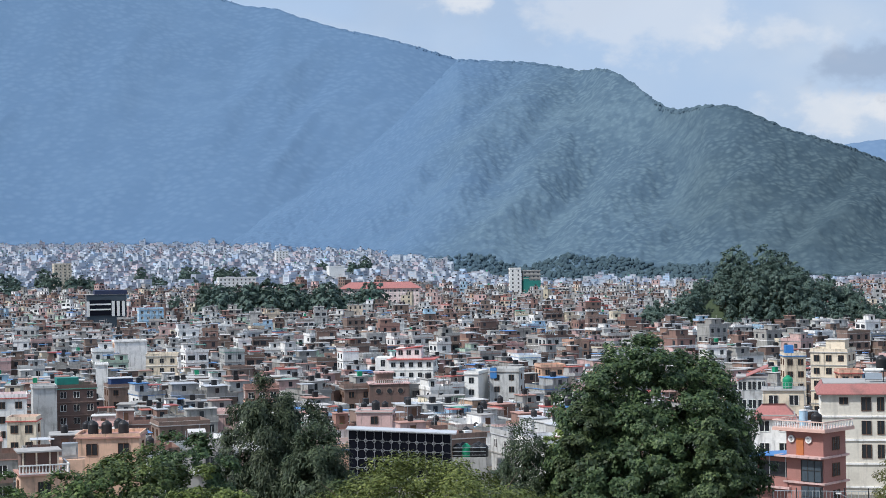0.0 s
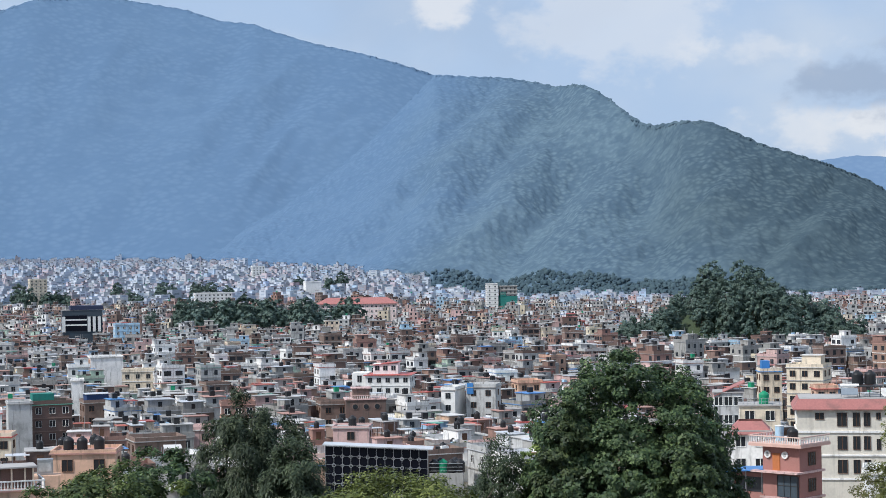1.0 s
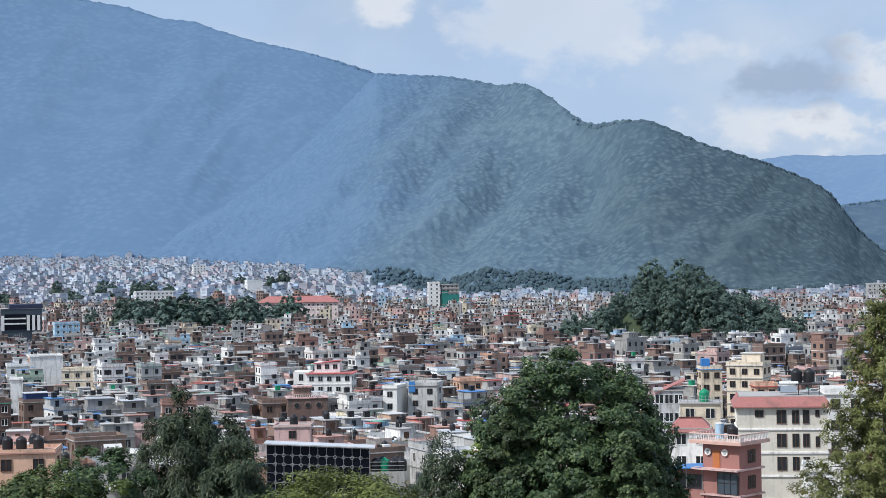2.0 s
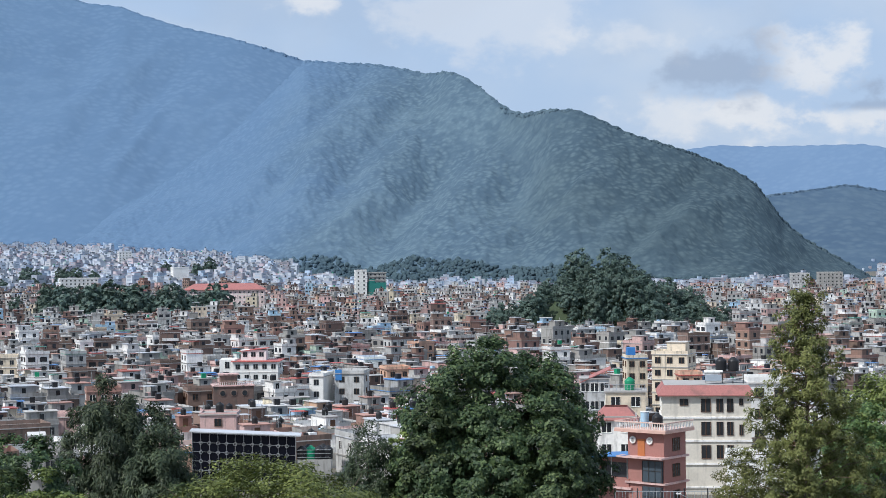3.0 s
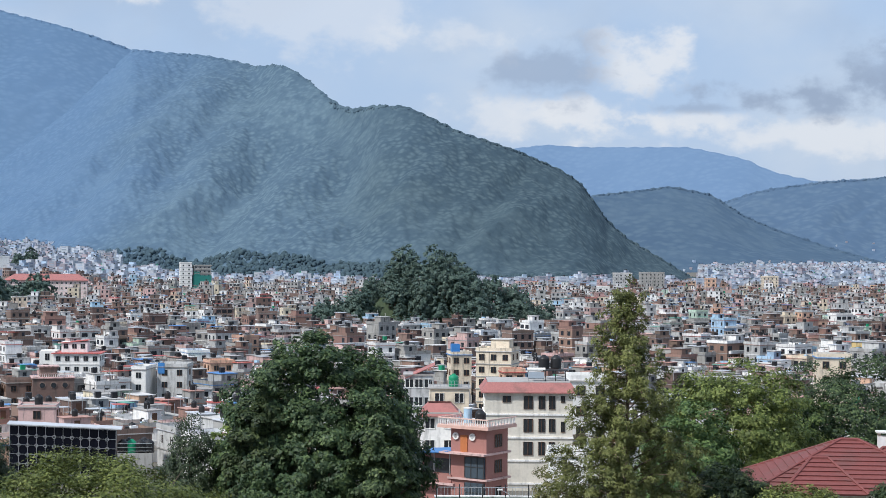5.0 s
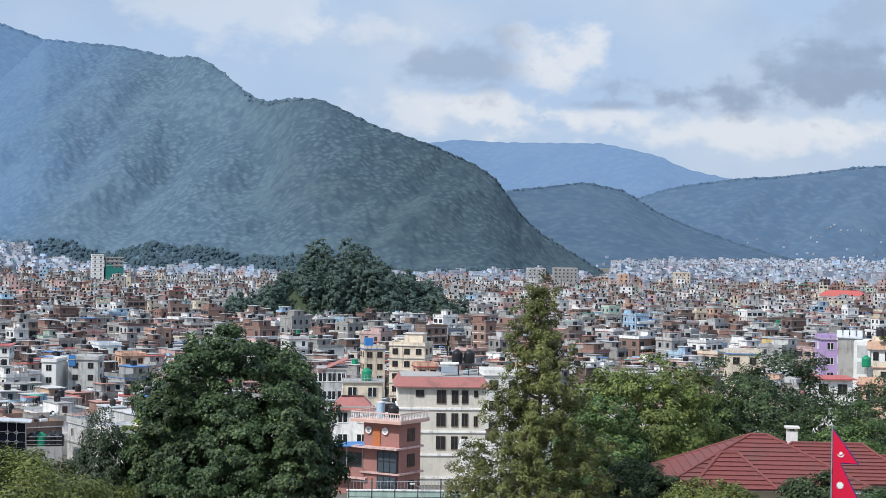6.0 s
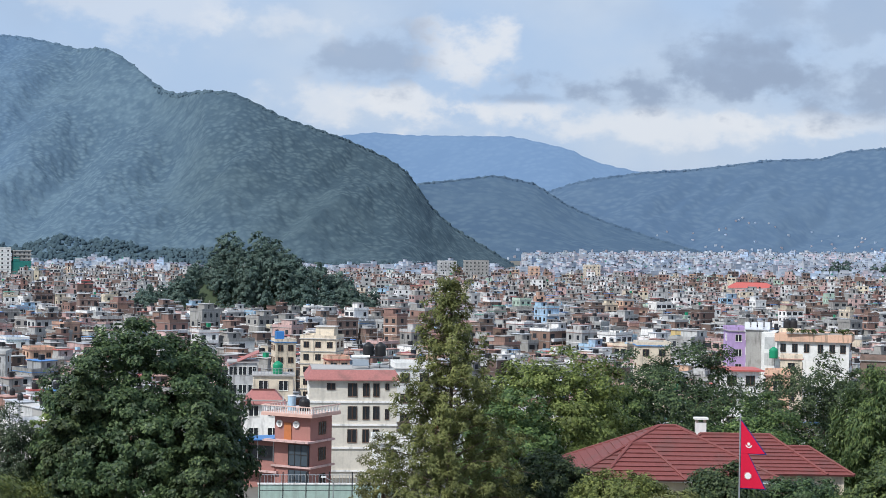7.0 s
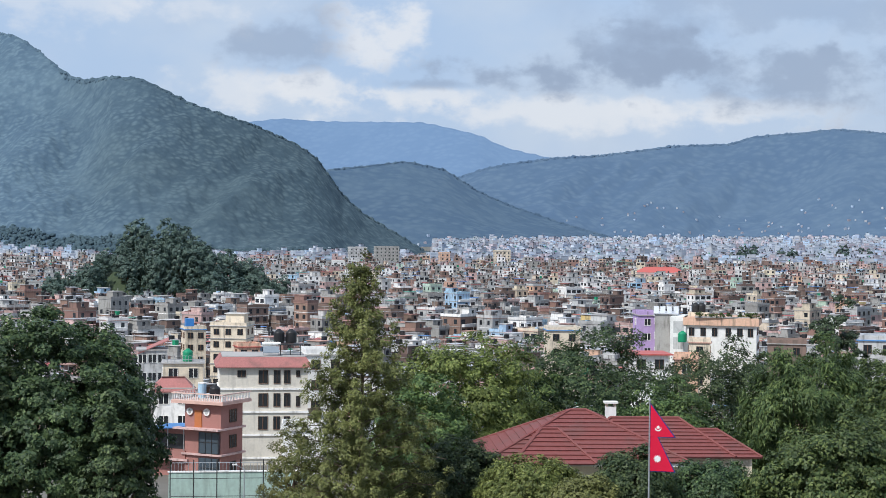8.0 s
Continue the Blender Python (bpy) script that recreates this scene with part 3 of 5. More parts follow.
def tree(az, r, top, width, style, leaf, seed, label, leaves=26000, size=0.17, base=0.3, category="tree"):
    """top: slope of the line from the view point to the tree's tip."""
    x, y, z = at(az, r)
    h = EYE + r * top - z
    rng = np.random.default_rng(seed)
    ob = thing("tree", x, y, z, float(rng.uniform(0, 360)), label, category)
    b = h * base
    leaves, size = int(leaves * 1.35), size * 0.74
    if style == "spire":
        bs = boughs(rng, width, h, 120)
        cs, out = [], []
        for s_, m_, e_ in bs:
            n_ = max(3, int((e_ - s_).length * 3.2))
            for q in range(n_):
                f = 0.22 + 0.78 * (q + rng.uniform(0, 1)) / n_
                p_ = s_.lerp(m_, f * 2) if f < .5 else m_.lerp(e_, f * 2 - 1)
                cs.append(p_ + Vector(rng.normal(size=3) * (.16 + .22 * f)))
                out.append((e_ - s_).normalized() * .6 + Vector((0, 0, .5)))
        cs.append(Vector((0, 0, h - .1)))
        out.append(Vector((0, 0, 1)))
        cs, out = np.array(cs), np.array(out)
        me = leaves_mesh("crown", cs, 0.30, leaves // len(cs), size, leaf, seed + 1, 0.25, 0.35, out)
        tr = wood("trunk", rng, h, width, h * .08, 0, 0.04, True, 0.24, bs)
    elif style == "column":
        cs, out = billow(rng, width, h, 0.3, 90, 9, 0.45, .10, .17)
        me = leaves_mesh("crown", cs, 0.36, leaves // len(cs), size, leaf, seed + 1, 0.7, 0.28, out)
        tr = wood("trunk", rng, h, width, h * .1, 14, 0.05, True, 0.22)
    elif style == "feather":
        cs, out = billow(rng, width * 1.02, h, b, 70, 11, .30, .07, .14)
        me = leaves_mesh("crown", cs, 0.55, leaves // len(cs), size * 1.7, leaf, seed + 1, 1.0, 0.18, out)
        tr = wood("trunk", rng, h, width, b, 18, 0.15, False, 0.3)
    else:
        cs, out = billow(rng, width * 1.04, h, b, int(46 + width * 4), 13)
        me = leaves_mesh("crown", cs, width * 0.026 + 0.16, leaves // len(cs), size, leaf, seed + 1, 0.0, 0.5, out)
        tr = wood("trunk", rng, h, width, b, 20, 0.12, False, 0.38)
    part("trunk", tr, None, ob)
    part("crown", me, None, ob)
    return ob


tree(-2.75, 120, -.0484, 14.6, "broad", LEAF_DARK, 101, "huge dark green broadleaf tree with a domed crown", 70000, 0.19, 0.15)
tree(-4.7, 116, -.0760, 4.6, "broad", LEAF_DARK, 102, "dark broadleaf tree filling in beside the huge tree", 18000, 0.18, 0.1)
tree(-0.75, 112, -.0860, 5.4, "broad", LEAF_DARK, 103, "rounded dark broadleaf tree above a red house", 20000, 0.17, 0.1)
tree(-14.5, 130, -.0668, 9.6, "feather", LEAF_GREY, 104, "grey-green silky oak with drooping feathery leaves", 44000, 0.17, 0.05)
tree(-13.1, 125, -.0930, 6.0, "feather", LEAF_GREY, 105, "smaller feathery tree leaning on the silky oak", 20000, 0.17, 0.1)
tree(-18.9, 100, -.1030, 9.5, "broad", LEAF_MID, 106, "leafy green broadleaf tree with a dense crown", 34000, 0.16, 0.1)
tree(-17.1, 104, -.0980, 7.0, "broad", LEAF_DARK, 107, "glossy dark broadleaf tree beside a feathery one", 24000, 0.16, 0.1)
tree(-20.7, 92, -.1160, 7.0, "broad", LEAF_MID, 108, "low spreading tree of bright green leaves", 22000, 0.15, 0.1)
tree(-16.4, 90, -.1160, 6.0, "broad", LEAF_YELLOW, 109, "fresh light green bush in the sun", 18000, 0.15, 0.1)
tree(-9.75, 90, -.1135, 17.0, "broad", LEAF_YELLOW, 110, "light green rounded treetop in front of black glass", 90000, 0.13, 0.1)
tree(-12.3, 96, -.1240, 5.5, "broad", LEAF_MID, 129, "low green bush below the glass building", 14000, 0.13, 0.1)
tree(-6.75, 120, -.0922, 5.8, "column", LEAF_GREY, 111, "narrow dark cypress-like tree with drooping sprays", 28000, 0.16, 0.05)
tree(-5.6, 124, -.0950, 3.6, "broad", LEAF_YELLOW, 112, "yellow-flowering shrub tree behind the narrow tree", 11000, 0.15, 0.1)
tree(6.75, 90, -.0262, 9.6, "spire", LEAF_OLIVE, 113, "tall tapering olive-green conifer with open branches", 60000, 0.12, 0.05)
tree(10.0, 115, -.0599, 12.0, "broad", LEAF_YELLOW, 114, "broad yellow-green tree with a spreading crown", 42000, 0.15, 0.12)
tree(8.8, 108, -.0850, 7.0, "broad", LEAF_MID, 115, "green undergrowth tree below a yellow-green crown", 20000, 0.15, 0.1)
tree(13.8, 132, -.0560, 15.0, "broad", LEAF_DARK, 116, "dark green spreading tree with layered boughs", 40000, 0.16, 0.12)
tree(11.9, 128, -.0760, 7.0, "broad", LEAF_MID, 130, "green tree in the gap between larger trees", 18000, 0.16, 0.1)
tree(17.9, 142, -.0610, 12.0, "broad", LEAF_DARK, 117, "dense dark tree beside a white building", 26000, 0.16, 0.1)
tree(20.6, 125, -.0580, 11.0, "feather", LEAF_MID, 118, "green tree with loose hanging foliage", 44000, 0.16, 0.1)
tree(19.3, 150, -.0700, 8.0, "broad", LEAF_DARK, 131, "dark tree within a row of garden trees", 20000, 0.17, 0.1)
tree(21.4, 190, -.0379, 7.4, "broad", LEAF_GREY, 119, "grey-green tree standing beyond the others", 18000, 0.19, 0.1)
tree(22.4, 160, -.0660, 9.0, "broad", LEAF_MID, 132, "green tree filling the end of the garden row", 22000, 0.17, 0.1)
tree(21.4, 80, -.1013, 8.0, "broad", LEAF_MID, 120, "rounded dark green garden tree near the roof", 40000, 0.12, 0.1)
tree(12.0, 84, -.1280, 5.2, "broad", LEAF_YELLOW, 121, "pale green garden bush before the bungalow", 18000, 0.10, 0.1)
tree(15.3, 80, -.1220, 4.0, "broad", LEAF_DARK, 122, "dark garden shrub beside the flagpole", 15000, 0.10, 0.1)
tree(17.7, 82, -.1280, 4.8, "broad", LEAF_DARK, 123, "dark garden hedge tree below the tiled roof", 16000, 0.10, 0.1)
tree(13.7, 78, -.1380, 3.6, "broad", LEAF_OLIVE, 124, "brownish garden bush below the eaves", 11000, 0.10, 0.1)
tree(4.7, 135, -.1100, 5.0, "broad", LEAF_OLIVE, 125, "thin olive tree beside the tennis court wall", 8000, 0.12, 0.1)
tree(23.5, 110, -.0650, 7.0, "broad", LEAF_MID, 126, "bright green tree at the garden's edge", 22000, 0.15, 0.1)
tree(-22.8, 120, -.1150, 6.0, "broad", LEAF_MID, 127, "green tree below a balustraded roof", 14000, 0.15, 0.1)
tree(16.3, 122, -.0840, 9.0, "broad", LEAF_MID, 128, "green tree behind the tiled roof", 18000, 0.15, 0.1)
tree(9.9, 96, -.1180, 6.0, "broad", LEAF_DARK, 133, "dark bush beside the bungalow's end", 18000, 0.12, 0.1)

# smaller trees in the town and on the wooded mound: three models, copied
# leaf green lifted and blued: haze over the distant trees is in the colour
LEAF_HAZED = leaf_material("leaf_park_hazed", (0.082, 0.130, 0.112), (0.160, 0.222, 0.165))
models = []
for k, (h, wd) in enumerate(((15, 12), (13, 10), (17, 10), (15, 12), (13, 10), (17, 10))):
    rng = np.random.default_rng(300 + k)
    cs, out = billow(rng, wd, h, h * 0.08, 22, 8 if k < 3 else 5, .2, .13, .22)
    me = leaves_mesh("crown", cs, 0.85, 9 if k < 3 else 7, 0.42 if k < 3 else 0.7, LEAF_HAZED, 310 + k, 0.0, 0.7, out)
    models.append((wood("trunk", rng, h, wd, h * .15, 6, 0.2, False, 0.4), me))
MOUND_AZ, MOUND_R = 0.65, 930.0
mx, my, mz = at(MOUND_AZ, MOUND_R)


def mound_z(x, y):
    """A steep wooded knoll in the town, highest to one side."""
    ax, ay = math.cos(radians(MOUND_AZ)), -math.sin(radians(MOUND_AZ))
    u, v = (x - mx) * ax + (y - my) * ay, (x - mx) * -ay + (y - my) * ax
    return 17 * np.exp(-((u + 18) / 20) ** 2 - (v / 34) ** 2) + 16 * np.exp(-((u - 12) / 30) ** 2 - (v / 40) ** 2) + 7 * np.exp(-(u / 60) ** 4 - (v / 38) ** 2) - 1.0


mg = np.linspace(-80, 80, 41)
hx, hy = np.meshgrid(mx + mg, my + mg, indexing="ij")
hz = ground_z(hx, hy) + mound_z(hx, hy)
i, j = np.meshgrid(np.arange(40), np.arange(40), indexing="ij")
hq = np.stack([i * 41 + j, (i + 1) * 41 + j, (i + 1) * 41 + j + 1, i * 41 + j + 1], -1).reshape(-1, 4)
MOSS = material("wooded_earth", (0.045, 0.065, 0.032), grain=0.8, var=0.4, stain=0.4, stain_col=(0.03, 0.04, 0.02))
tagged(part("mound", raw_mesh("mound", np.stack([hx, hy, hz], -1), hq, [MOSS], smooth=True), None), "wooded knoll rising out of the town", "hill", kind="structure")

TREE_SPOTS = []


def small_tree(x, y, z, k, scale, turn, label, group):
    ob = thing("tree", x, y, z, turn, label, "tree", group)
    ob.scale = (scale, scale, scale)
    part("trunk", models[k][0], None, ob)
    part("crown", models[k][1], None, ob)
    TREE_SPOTS.append((x, y, 6.0 * scale))


rng = np.random.default_rng(77)
n = 0
while n < 100:
    u, v = rng.uniform(-64, 64), rng.uniform(-52, 34)
    if (u / 64) ** 2 + ((v + 9) / 43) ** 2 > 1:
        continue
    x, y = mx + u, my + v
    small_tree(x, y, float(ground_z(x, y) + mound_z(x, y)) - 0.3, int(rng.integers(0, 3)), float(rng.uniform(0.72, 1.12) + 0.3 * (rng.uniform() < .25)), float(rng.uniform(0, 360)), "dark green tree on the wooded knoll", "knoll trees")
    n += 1
for az0, az1, r0, r1, count, size in ((-16.6, -11.2, 1190, 1290, 54, 1.75), (-18.6, -15.5, 1250, 1350, 6, 1.2), (-23.5, -19.5, 1650, 1780, 14, 1.6), (-18.8, -15.0, 1750, 1900, 16, 1.6), (-13.2, -11.6, 2000, 2100, 6, 1.6),
                                      (17.5, 22.5, 1900, 2050, 10, 1.4), (-22, 22, 380, 1000, 46, 0.52), (8, 23, 1200, 2600, 5, 1.1), (-23, -9, 1400, 2600, 5, 1.2)):
    for k in range(count):
        x, y, z = at(rng.uniform(az0, az1), rng.uniform(r0, r1))
        small_tree(x, y, z - 0.2, 3 + int(rng.integers(0, 3)), float(rng.uniform(0.75, 1.1) * size), float(rng.uniform(0, 360)), "dark green tree among the town's houses", "town trees")


# ---------------------------------------------------------------- the town
KEEP_OUT = [(mx + u, my - 12, 50.0) for u in (-34, 0, 32)] + TREE_SPOTS[100:]


def reserve(az, r, radius):
    x, y, _ = at(az, r)
    KEEP_OUT.append((x, y, radius))


def pane_window(frame_mat, glass_mat, w=1.3, h=1.4, split=2):
    """One window: a frame whose openings are cut back to the glass, with a sill."""
    bm = B()
    xs = [-w / 2 + w * k / split for k in range(split + 1)]
    for k in range(split):
        bm.faces.new([bm.verts.new((xs[k], -.10, 0)), bm.verts.new((xs[k + 1], -.10, 0)), bm.verts.new((xs[k + 1], -.10, h)), bm.verts.new((xs[k], -.10, h))])
    bmesh.ops.remove_doubles(bm, verts=bm.verts, dist=1e-4)
    front = list(bm.faces)
    rim = [e for e in bm.edges if e.is_boundary]
    ext = bmesh.ops.extrude_edge_only(bm, edges=rim)
    for v in [g for g in ext["geom"] if isinstance(g, bmesh.types.BMVert)]:
        v.co.y = 0.05
    bmesh.ops.inset_individual(bm, faces=front, thickness=.075, depth=-.06)
    for f in front:
        f.material_index = 1
    me = bpy.data.meshes.new("window")
    bm.normal_update()
    bm.to_mesh(me)
    bm.free()
    for m in (frame_mat, glass_mat):
        me.materials.append(m)
    return me


FRAME_BROWN = material("frame_brown_wood", (0.13, 0.07, 0.045))
FRAME_GREY = material("frame_grey", (0.30, 0.30, 0.30))
FRAME_SETS = [WHITE, FRAME_BROWN, FRAME_GREY]
WINDOWS = [pane_window(fm, GLASS_DARK) for fm in FRAME_SETS]
WINDOW_TALL = pane_window(FRAME_BROWN, GLASS_DARK, 1.15, 1.9, 2)
RED_TILE = material("roof_tile_red", (0.205, 0.066, 0.060), rough=0.6, grain=4.0, var=0.25, stain=0.35, stain_scale=0.5)
PINK_TILE = material("roof_tile_faded_pink", (0.40, 0.165, 0.15), rough=0.7, grain=4.0, var=0.3, stain=0.4, stain_scale=0.6)
RED_SHEET = material("sheet_bright_red", (0.50, 0.12, 0.10), rough=0.5, stain=0.15)
BLUE_SHEET = material("sheet_bright_blue", (0.06, 0.22, 0.52), rough=0.45, stain=0.2)
NET_GREEN = material("building_net_green", (0.03, 0.20, 0.17), rough=0.7, grain=1.0, var=0.3)
BRICK_FACE = material("brick_face_warm", (0.36, 0.175, 0.150), grain=10.0, var=0.25, stain=0.2, drip=0.15)
BLACK_GLASS = material("black_curtain_glass", (0.008, 0.009, 0.016), rough=0.3, stain=0.0, var=0.2, bump=0.0, spec=0.12)
BLUE_GLASS = material("bluish_glass", (0.06, 0.08, 0.10), rough=0.12, stain=0.0, bump=0.0, spec=0.5)
HOTEL_WALL = material("hotel_warm_white", (0.70, 0.65, 0.56), drip=0.2, stain=0.15)
SCHOOL_WALL = material("school_pale_pink", (0.68, 0.56, 0.54), **STAINED)
LILAC = material("lilac_plaster", (0.42, 0.30, 0.52), **STAINED)
COURT_GREEN = material("court_wall_green", (0.42, 0.55, 0.49), drip=0.25, stain=0.2)
CRIMSON = material("flag_crimson_cloth", (0.62, 0.008, 0.045), rough=0.8, stain=0.0, grain=20.0, var=0.08)
FLAG_BLUE = material("flag_blue_cloth", (0.02, 0.04, 0.22), rough=0.8, stain=0.0)
CLOTH_WHITE = material("flag_white_cloth", (0.82, 0.80, 0.78), rough=0.8, stain=0.0)
SOLAR = material("solar_collector_glass", (0.22, 0.25, 0.28), rough=0.15, stain=0.1, spec=0.6)


def lathe(name, profile, sides, mat):
    k = len(profile)
    v = [(r * math.cos(a), r * math.sin(a), z) for r, z in profile for a in [6.2832 * s / sides for s in range(sides)]]
    q = [(i * sides + s, i * sides + (s + 1) % sides, (i + 1) * sides + (s + 1) % sides, (i + 1) * sides + s) for i in range(k - 1) for s in range(sides)]
    return raw_mesh(name, v, q, [mat], smooth=True)


ribs = [(0.001, 0), (.56, 0)] + [(.56 + (.03 if k % 2 else 0), .08 + k * .13) for k in range(8)] + [(.54, 1.1), (.40, 1.26), (.22, 1.34), (.2, 1.44), (.001, 1.45)]
tank_mesh = {"black": lathe("water_tank", ribs, 14, TANK_BLACK), "green": lathe("water_tank", ribs, 14, TANK_GREEN)}


def tank(x, y, z, colour="black", scale=1.0):
    ob = new("water_tank", tank_mesh[colour])
    ob.matrix_basis = pose(x, y, z) @ Matrix.Diagonal((scale, scale, scale, 1))
    return tagged(ob, "ribbed %s plastic water tank on a roof" % colour, "water tank", "rooftop tanks")


def put_window(ob, mesh, x, y, z, turn=0, sx=1.0, sz=1.0):
    wo = new("window", mesh)
    wo.parent = ob
    wo.matrix_basis = pose(x, y, z, 0, 0, turn) @ Matrix.Diagonal((sx, 1, sz, 1))
    return wo


def place(name, az, r, label, category="building", yaw=0.0, clear=0.0, group=""):
    """An empty thing on the ground, its back turned away from the view point."""
    x, y, z = at(az, r)
    if clear:
        KEEP_OUT.append((x, y, clear))
    return thing(name, x, y, z, -az + yaw, label, category, group), z


def rise(r, slope, z):
    """The height over the ground at which a line of that slope passes at r."""
    return EYE + r * slope - z


def on(ob, x, y):
    m = ob.matrix_basis
    return (m @ Vector((x, y, 0)))[:2]


def block(name, az, r, top, w, d, sh, wall, roof, label, yaw=0.0, cols=3, side_cols=2, win=None, band=None, parapet=0.7, over=0.25, floors=9, lift=0.9, skip=()):
    """A plain storeyed building, told by the slope of its roof line; its own front faces the view point."""
    ob, z = place(name, az, r, label, "building", yaw, max(w, d) * 0.52)
    if r > 300:
        for ahead, share in ((7, .4), (15, .36), (24, .32), *(((33, .3), (44, .3), (56, .28)) if r < 700 else ())):
            reserve(az, r - d * .5 - ahead, max(2.5, w * share))
    h = rise(r, top, z)
    part("wall", box(B(), 0, 0, -3, w, d, h + 3), wall, ob)
    part("roof", box(B(), 0, 0, h, w + over * 2, d + over * 2, .18), roof, ob)
    if parapet:
        for sx, sy, lx, ly in ((0, -1, w + .2, .16), (0, 1, w + .2, .16), (-1, 0, .16, d - .12), (1, 0, .16, d - .12)):
            part("parapet", box(B(), sx * (w / 2 + .02), sy * (d / 2 + .02), h + .18, lx, ly, parapet), wall, ob)
    n = min(floors, int(h / sh))
    win = win or WINDOWS[0]
    for k in range(1, n + 1):
        wz = h - k * sh + lift
        if band:
            part("floor_band", box(B(), 0, 0, h - k * sh - .1, w + .3, d + .3, .22), band, ob)
        for side, count, span in ((0, cols, w), (1, side_cols, d), (3, side_cols, d)):
            for q in range(count):
                if (k, side, q) in skip:
                    continue
                u = (q + .5) / count * span - span / 2
                if side == 0:
                    put_window(ob, win, u, -d / 2, wz)
                else:
                    put_window(ob, win, (w / 2) * (2 - side), u, wz, 90 if side == 1 else -90)
    return ob, h


def skirt(w, d, low, high, out, mat, ob, inset=0.0):
    """A sloping tiled skirt round a roof's edge: four slopes, each a part."""
    for k in range(4):
        m = Matrix.Rotation(k * math.pi / 2, 4, "Z")
        a, b = ((w, d), (d, w))[k % 2]
        p = [(-a / 2 - out, -b / 2 - out, low), (a / 2 + out, -b / 2 - out, low), (a / 2 - inset, -b / 2 + inset, high), (-a / 2 + inset, -b / 2 + inset, high),
             (-a / 2 - out, -b / 2 - out, low - .14), (a / 2 + out, -b / 2 - out, low - .14)]
        bm = B()
        v = [bm.verts.new(m @ Vector(q)) for q in p]
        bm.faces.new((v[0], v[1], v[2], v[3]))
        bm.faces.new((v[4], v[5], v[1], v[0]))
        part("roof_skirt", bm, mat, ob)


def balustrade(ob, pts, z, mat, gap=0.32, high=0.8):
    """A plaster balustrade: rails and turned balusters along a line of corners."""
    for a, b in zip(pts, pts[1:]):
        a, b = Vector((*a, z)), Vector((*b, z))
        ln, ang = (b - a).length, math.degrees(math.atan2(b.y - a.y, b.x - a.x))
        mid = (a + b) / 2
        part("rail", box(B(), mid.x, mid.y, z + high, ln + .16, .18, .12, ang), mat, ob)
        part("plinth", box(B(), mid.x, mid.y, z, ln, .16, .12, ang), mat, ob)
        for k in range(int(ln / gap) + 1):
            p = a.lerp(b, min(1, k * gap / ln))
            o = new("baluster", BALUSTER)
            o.parent = ob
            o.location = (p.x, p.y, z + .12)


BALUSTER = lathe("baluster", [(.06, 0), (.05, .08), (.085, .2), (.05, .45), (.04, .58), (.06, .68)], 6, WHITE)
WHITE_W, CREAM, REDB, CONC, PINK, BROWNB, GREYP, PEACH, PBLUE, PGREEN, DARKB, YELLOW = WALLS

for az, r, q in ((-6.7, 1535, 26), (-6.7, 1490, 20), (-19.6, 1028, 16), (-11.8, 1325, 18), (-10.5, 1325, 18), (-11.2, 1305, 18), (16.0, 1365, 24), (16.9, 1365, 18), (16.2, 1325, 20), *((a, 1168, 15) for a in np.arange(-16.4, -11, .9)), (-18.25, 985, 8), (-10.15, 522, 7)):
    reserve(az, r, q)

# the white hotel with a tiled skirt
ob, h = block("hotel", 3.68, 240, -.0795, 11.2, 9.0, 2.95, HOTEL_WALL, ROOFS[0], "white three-storey hotel with a red tiled roof skirt", 3, 0, 2, band=WHITE_W, parapet=0.0)
skirt(11.2, 9.0, h - .05, h + 1.15, .55, PINK_TILE, ob, 0.25)
part("roof_top", box(B(), 0, 0, h + 1.0, 10.6, 8.4, .2), ROOFS[0], ob)
for k, (lo, hh) in enumerate(((.95, 1.0), (.55, 1.0), (.55, 1.0))):
    wz = h - (k + 1) * 2.95
    for u, ww, tall in ((-2.85, .95, .95 / 1.9 * (1 if k == 0 else .0)), (-.1, 1.05, 1.0), (1.65, .75, 1.0), (2.95, .7, 1.0), (4.35, .45, .5 if k == 0 else .8)):
        if tall:
            put_window(ob, WINDOW_TALL, u, -4.5, wz + (.7 if tall > .6 else 1.55), 0, ww, tall * .9)
hx0, hy0 = on(ob, 2.2, 1.0)
tank(hx0, hy0, ob.location.z + h + 2.6, "black", 1.25)
hx0, hy0 = on(ob, 3.8, 1.2)
tank(hx0, hy0, ob.location.z + h + 2.6, "black", 1.25)
st, z = place("tank_stand", 4.55, 238.8, "dark steel stand carrying black tanks on a roof", "stand")
st.location.z = ob.location.z + h + 1.2
for u in (-1.3, 0, 1.3):
    for v in (-.7, .7):
        part("leg", rod(B(), (u, v, 0), (u, v, 1.4), .06, sides=6), IRON, st)
part("deck", box(B(), 0, 0, 1.28, 3.2, 1.7, .12), IRON, st)
sh_, z = place("solar_heater", 3.95, 237.5, "tilted solar water heater on a roof", "solar heater")
sh_.location.z = ob.location.z + h + 1.2
bm = box(B(), 0, 0, -.04, 2.1, 1.3, .08)
bmesh.ops.rotate(bm, verts=bm.verts, cent=(0, 0, 0), matrix=Matrix.Rotation(radians(35), 3, "X"))
bmesh.ops.translate(bm, verts=bm.verts, vec=(0, 0, .75))
part("collector", bm, SOLAR, sh_)
part("cylinder", rod(B(), (-1.2, .8, 1.45), (1.2, .8, 1.45), .24, sides=12), WHITE, sh_)
for u in (-1, 1):
    part("leg", rod(B(), (u, .8, 0), (u, .8, 1.4), .04, sides=6), STEEL, sh_)

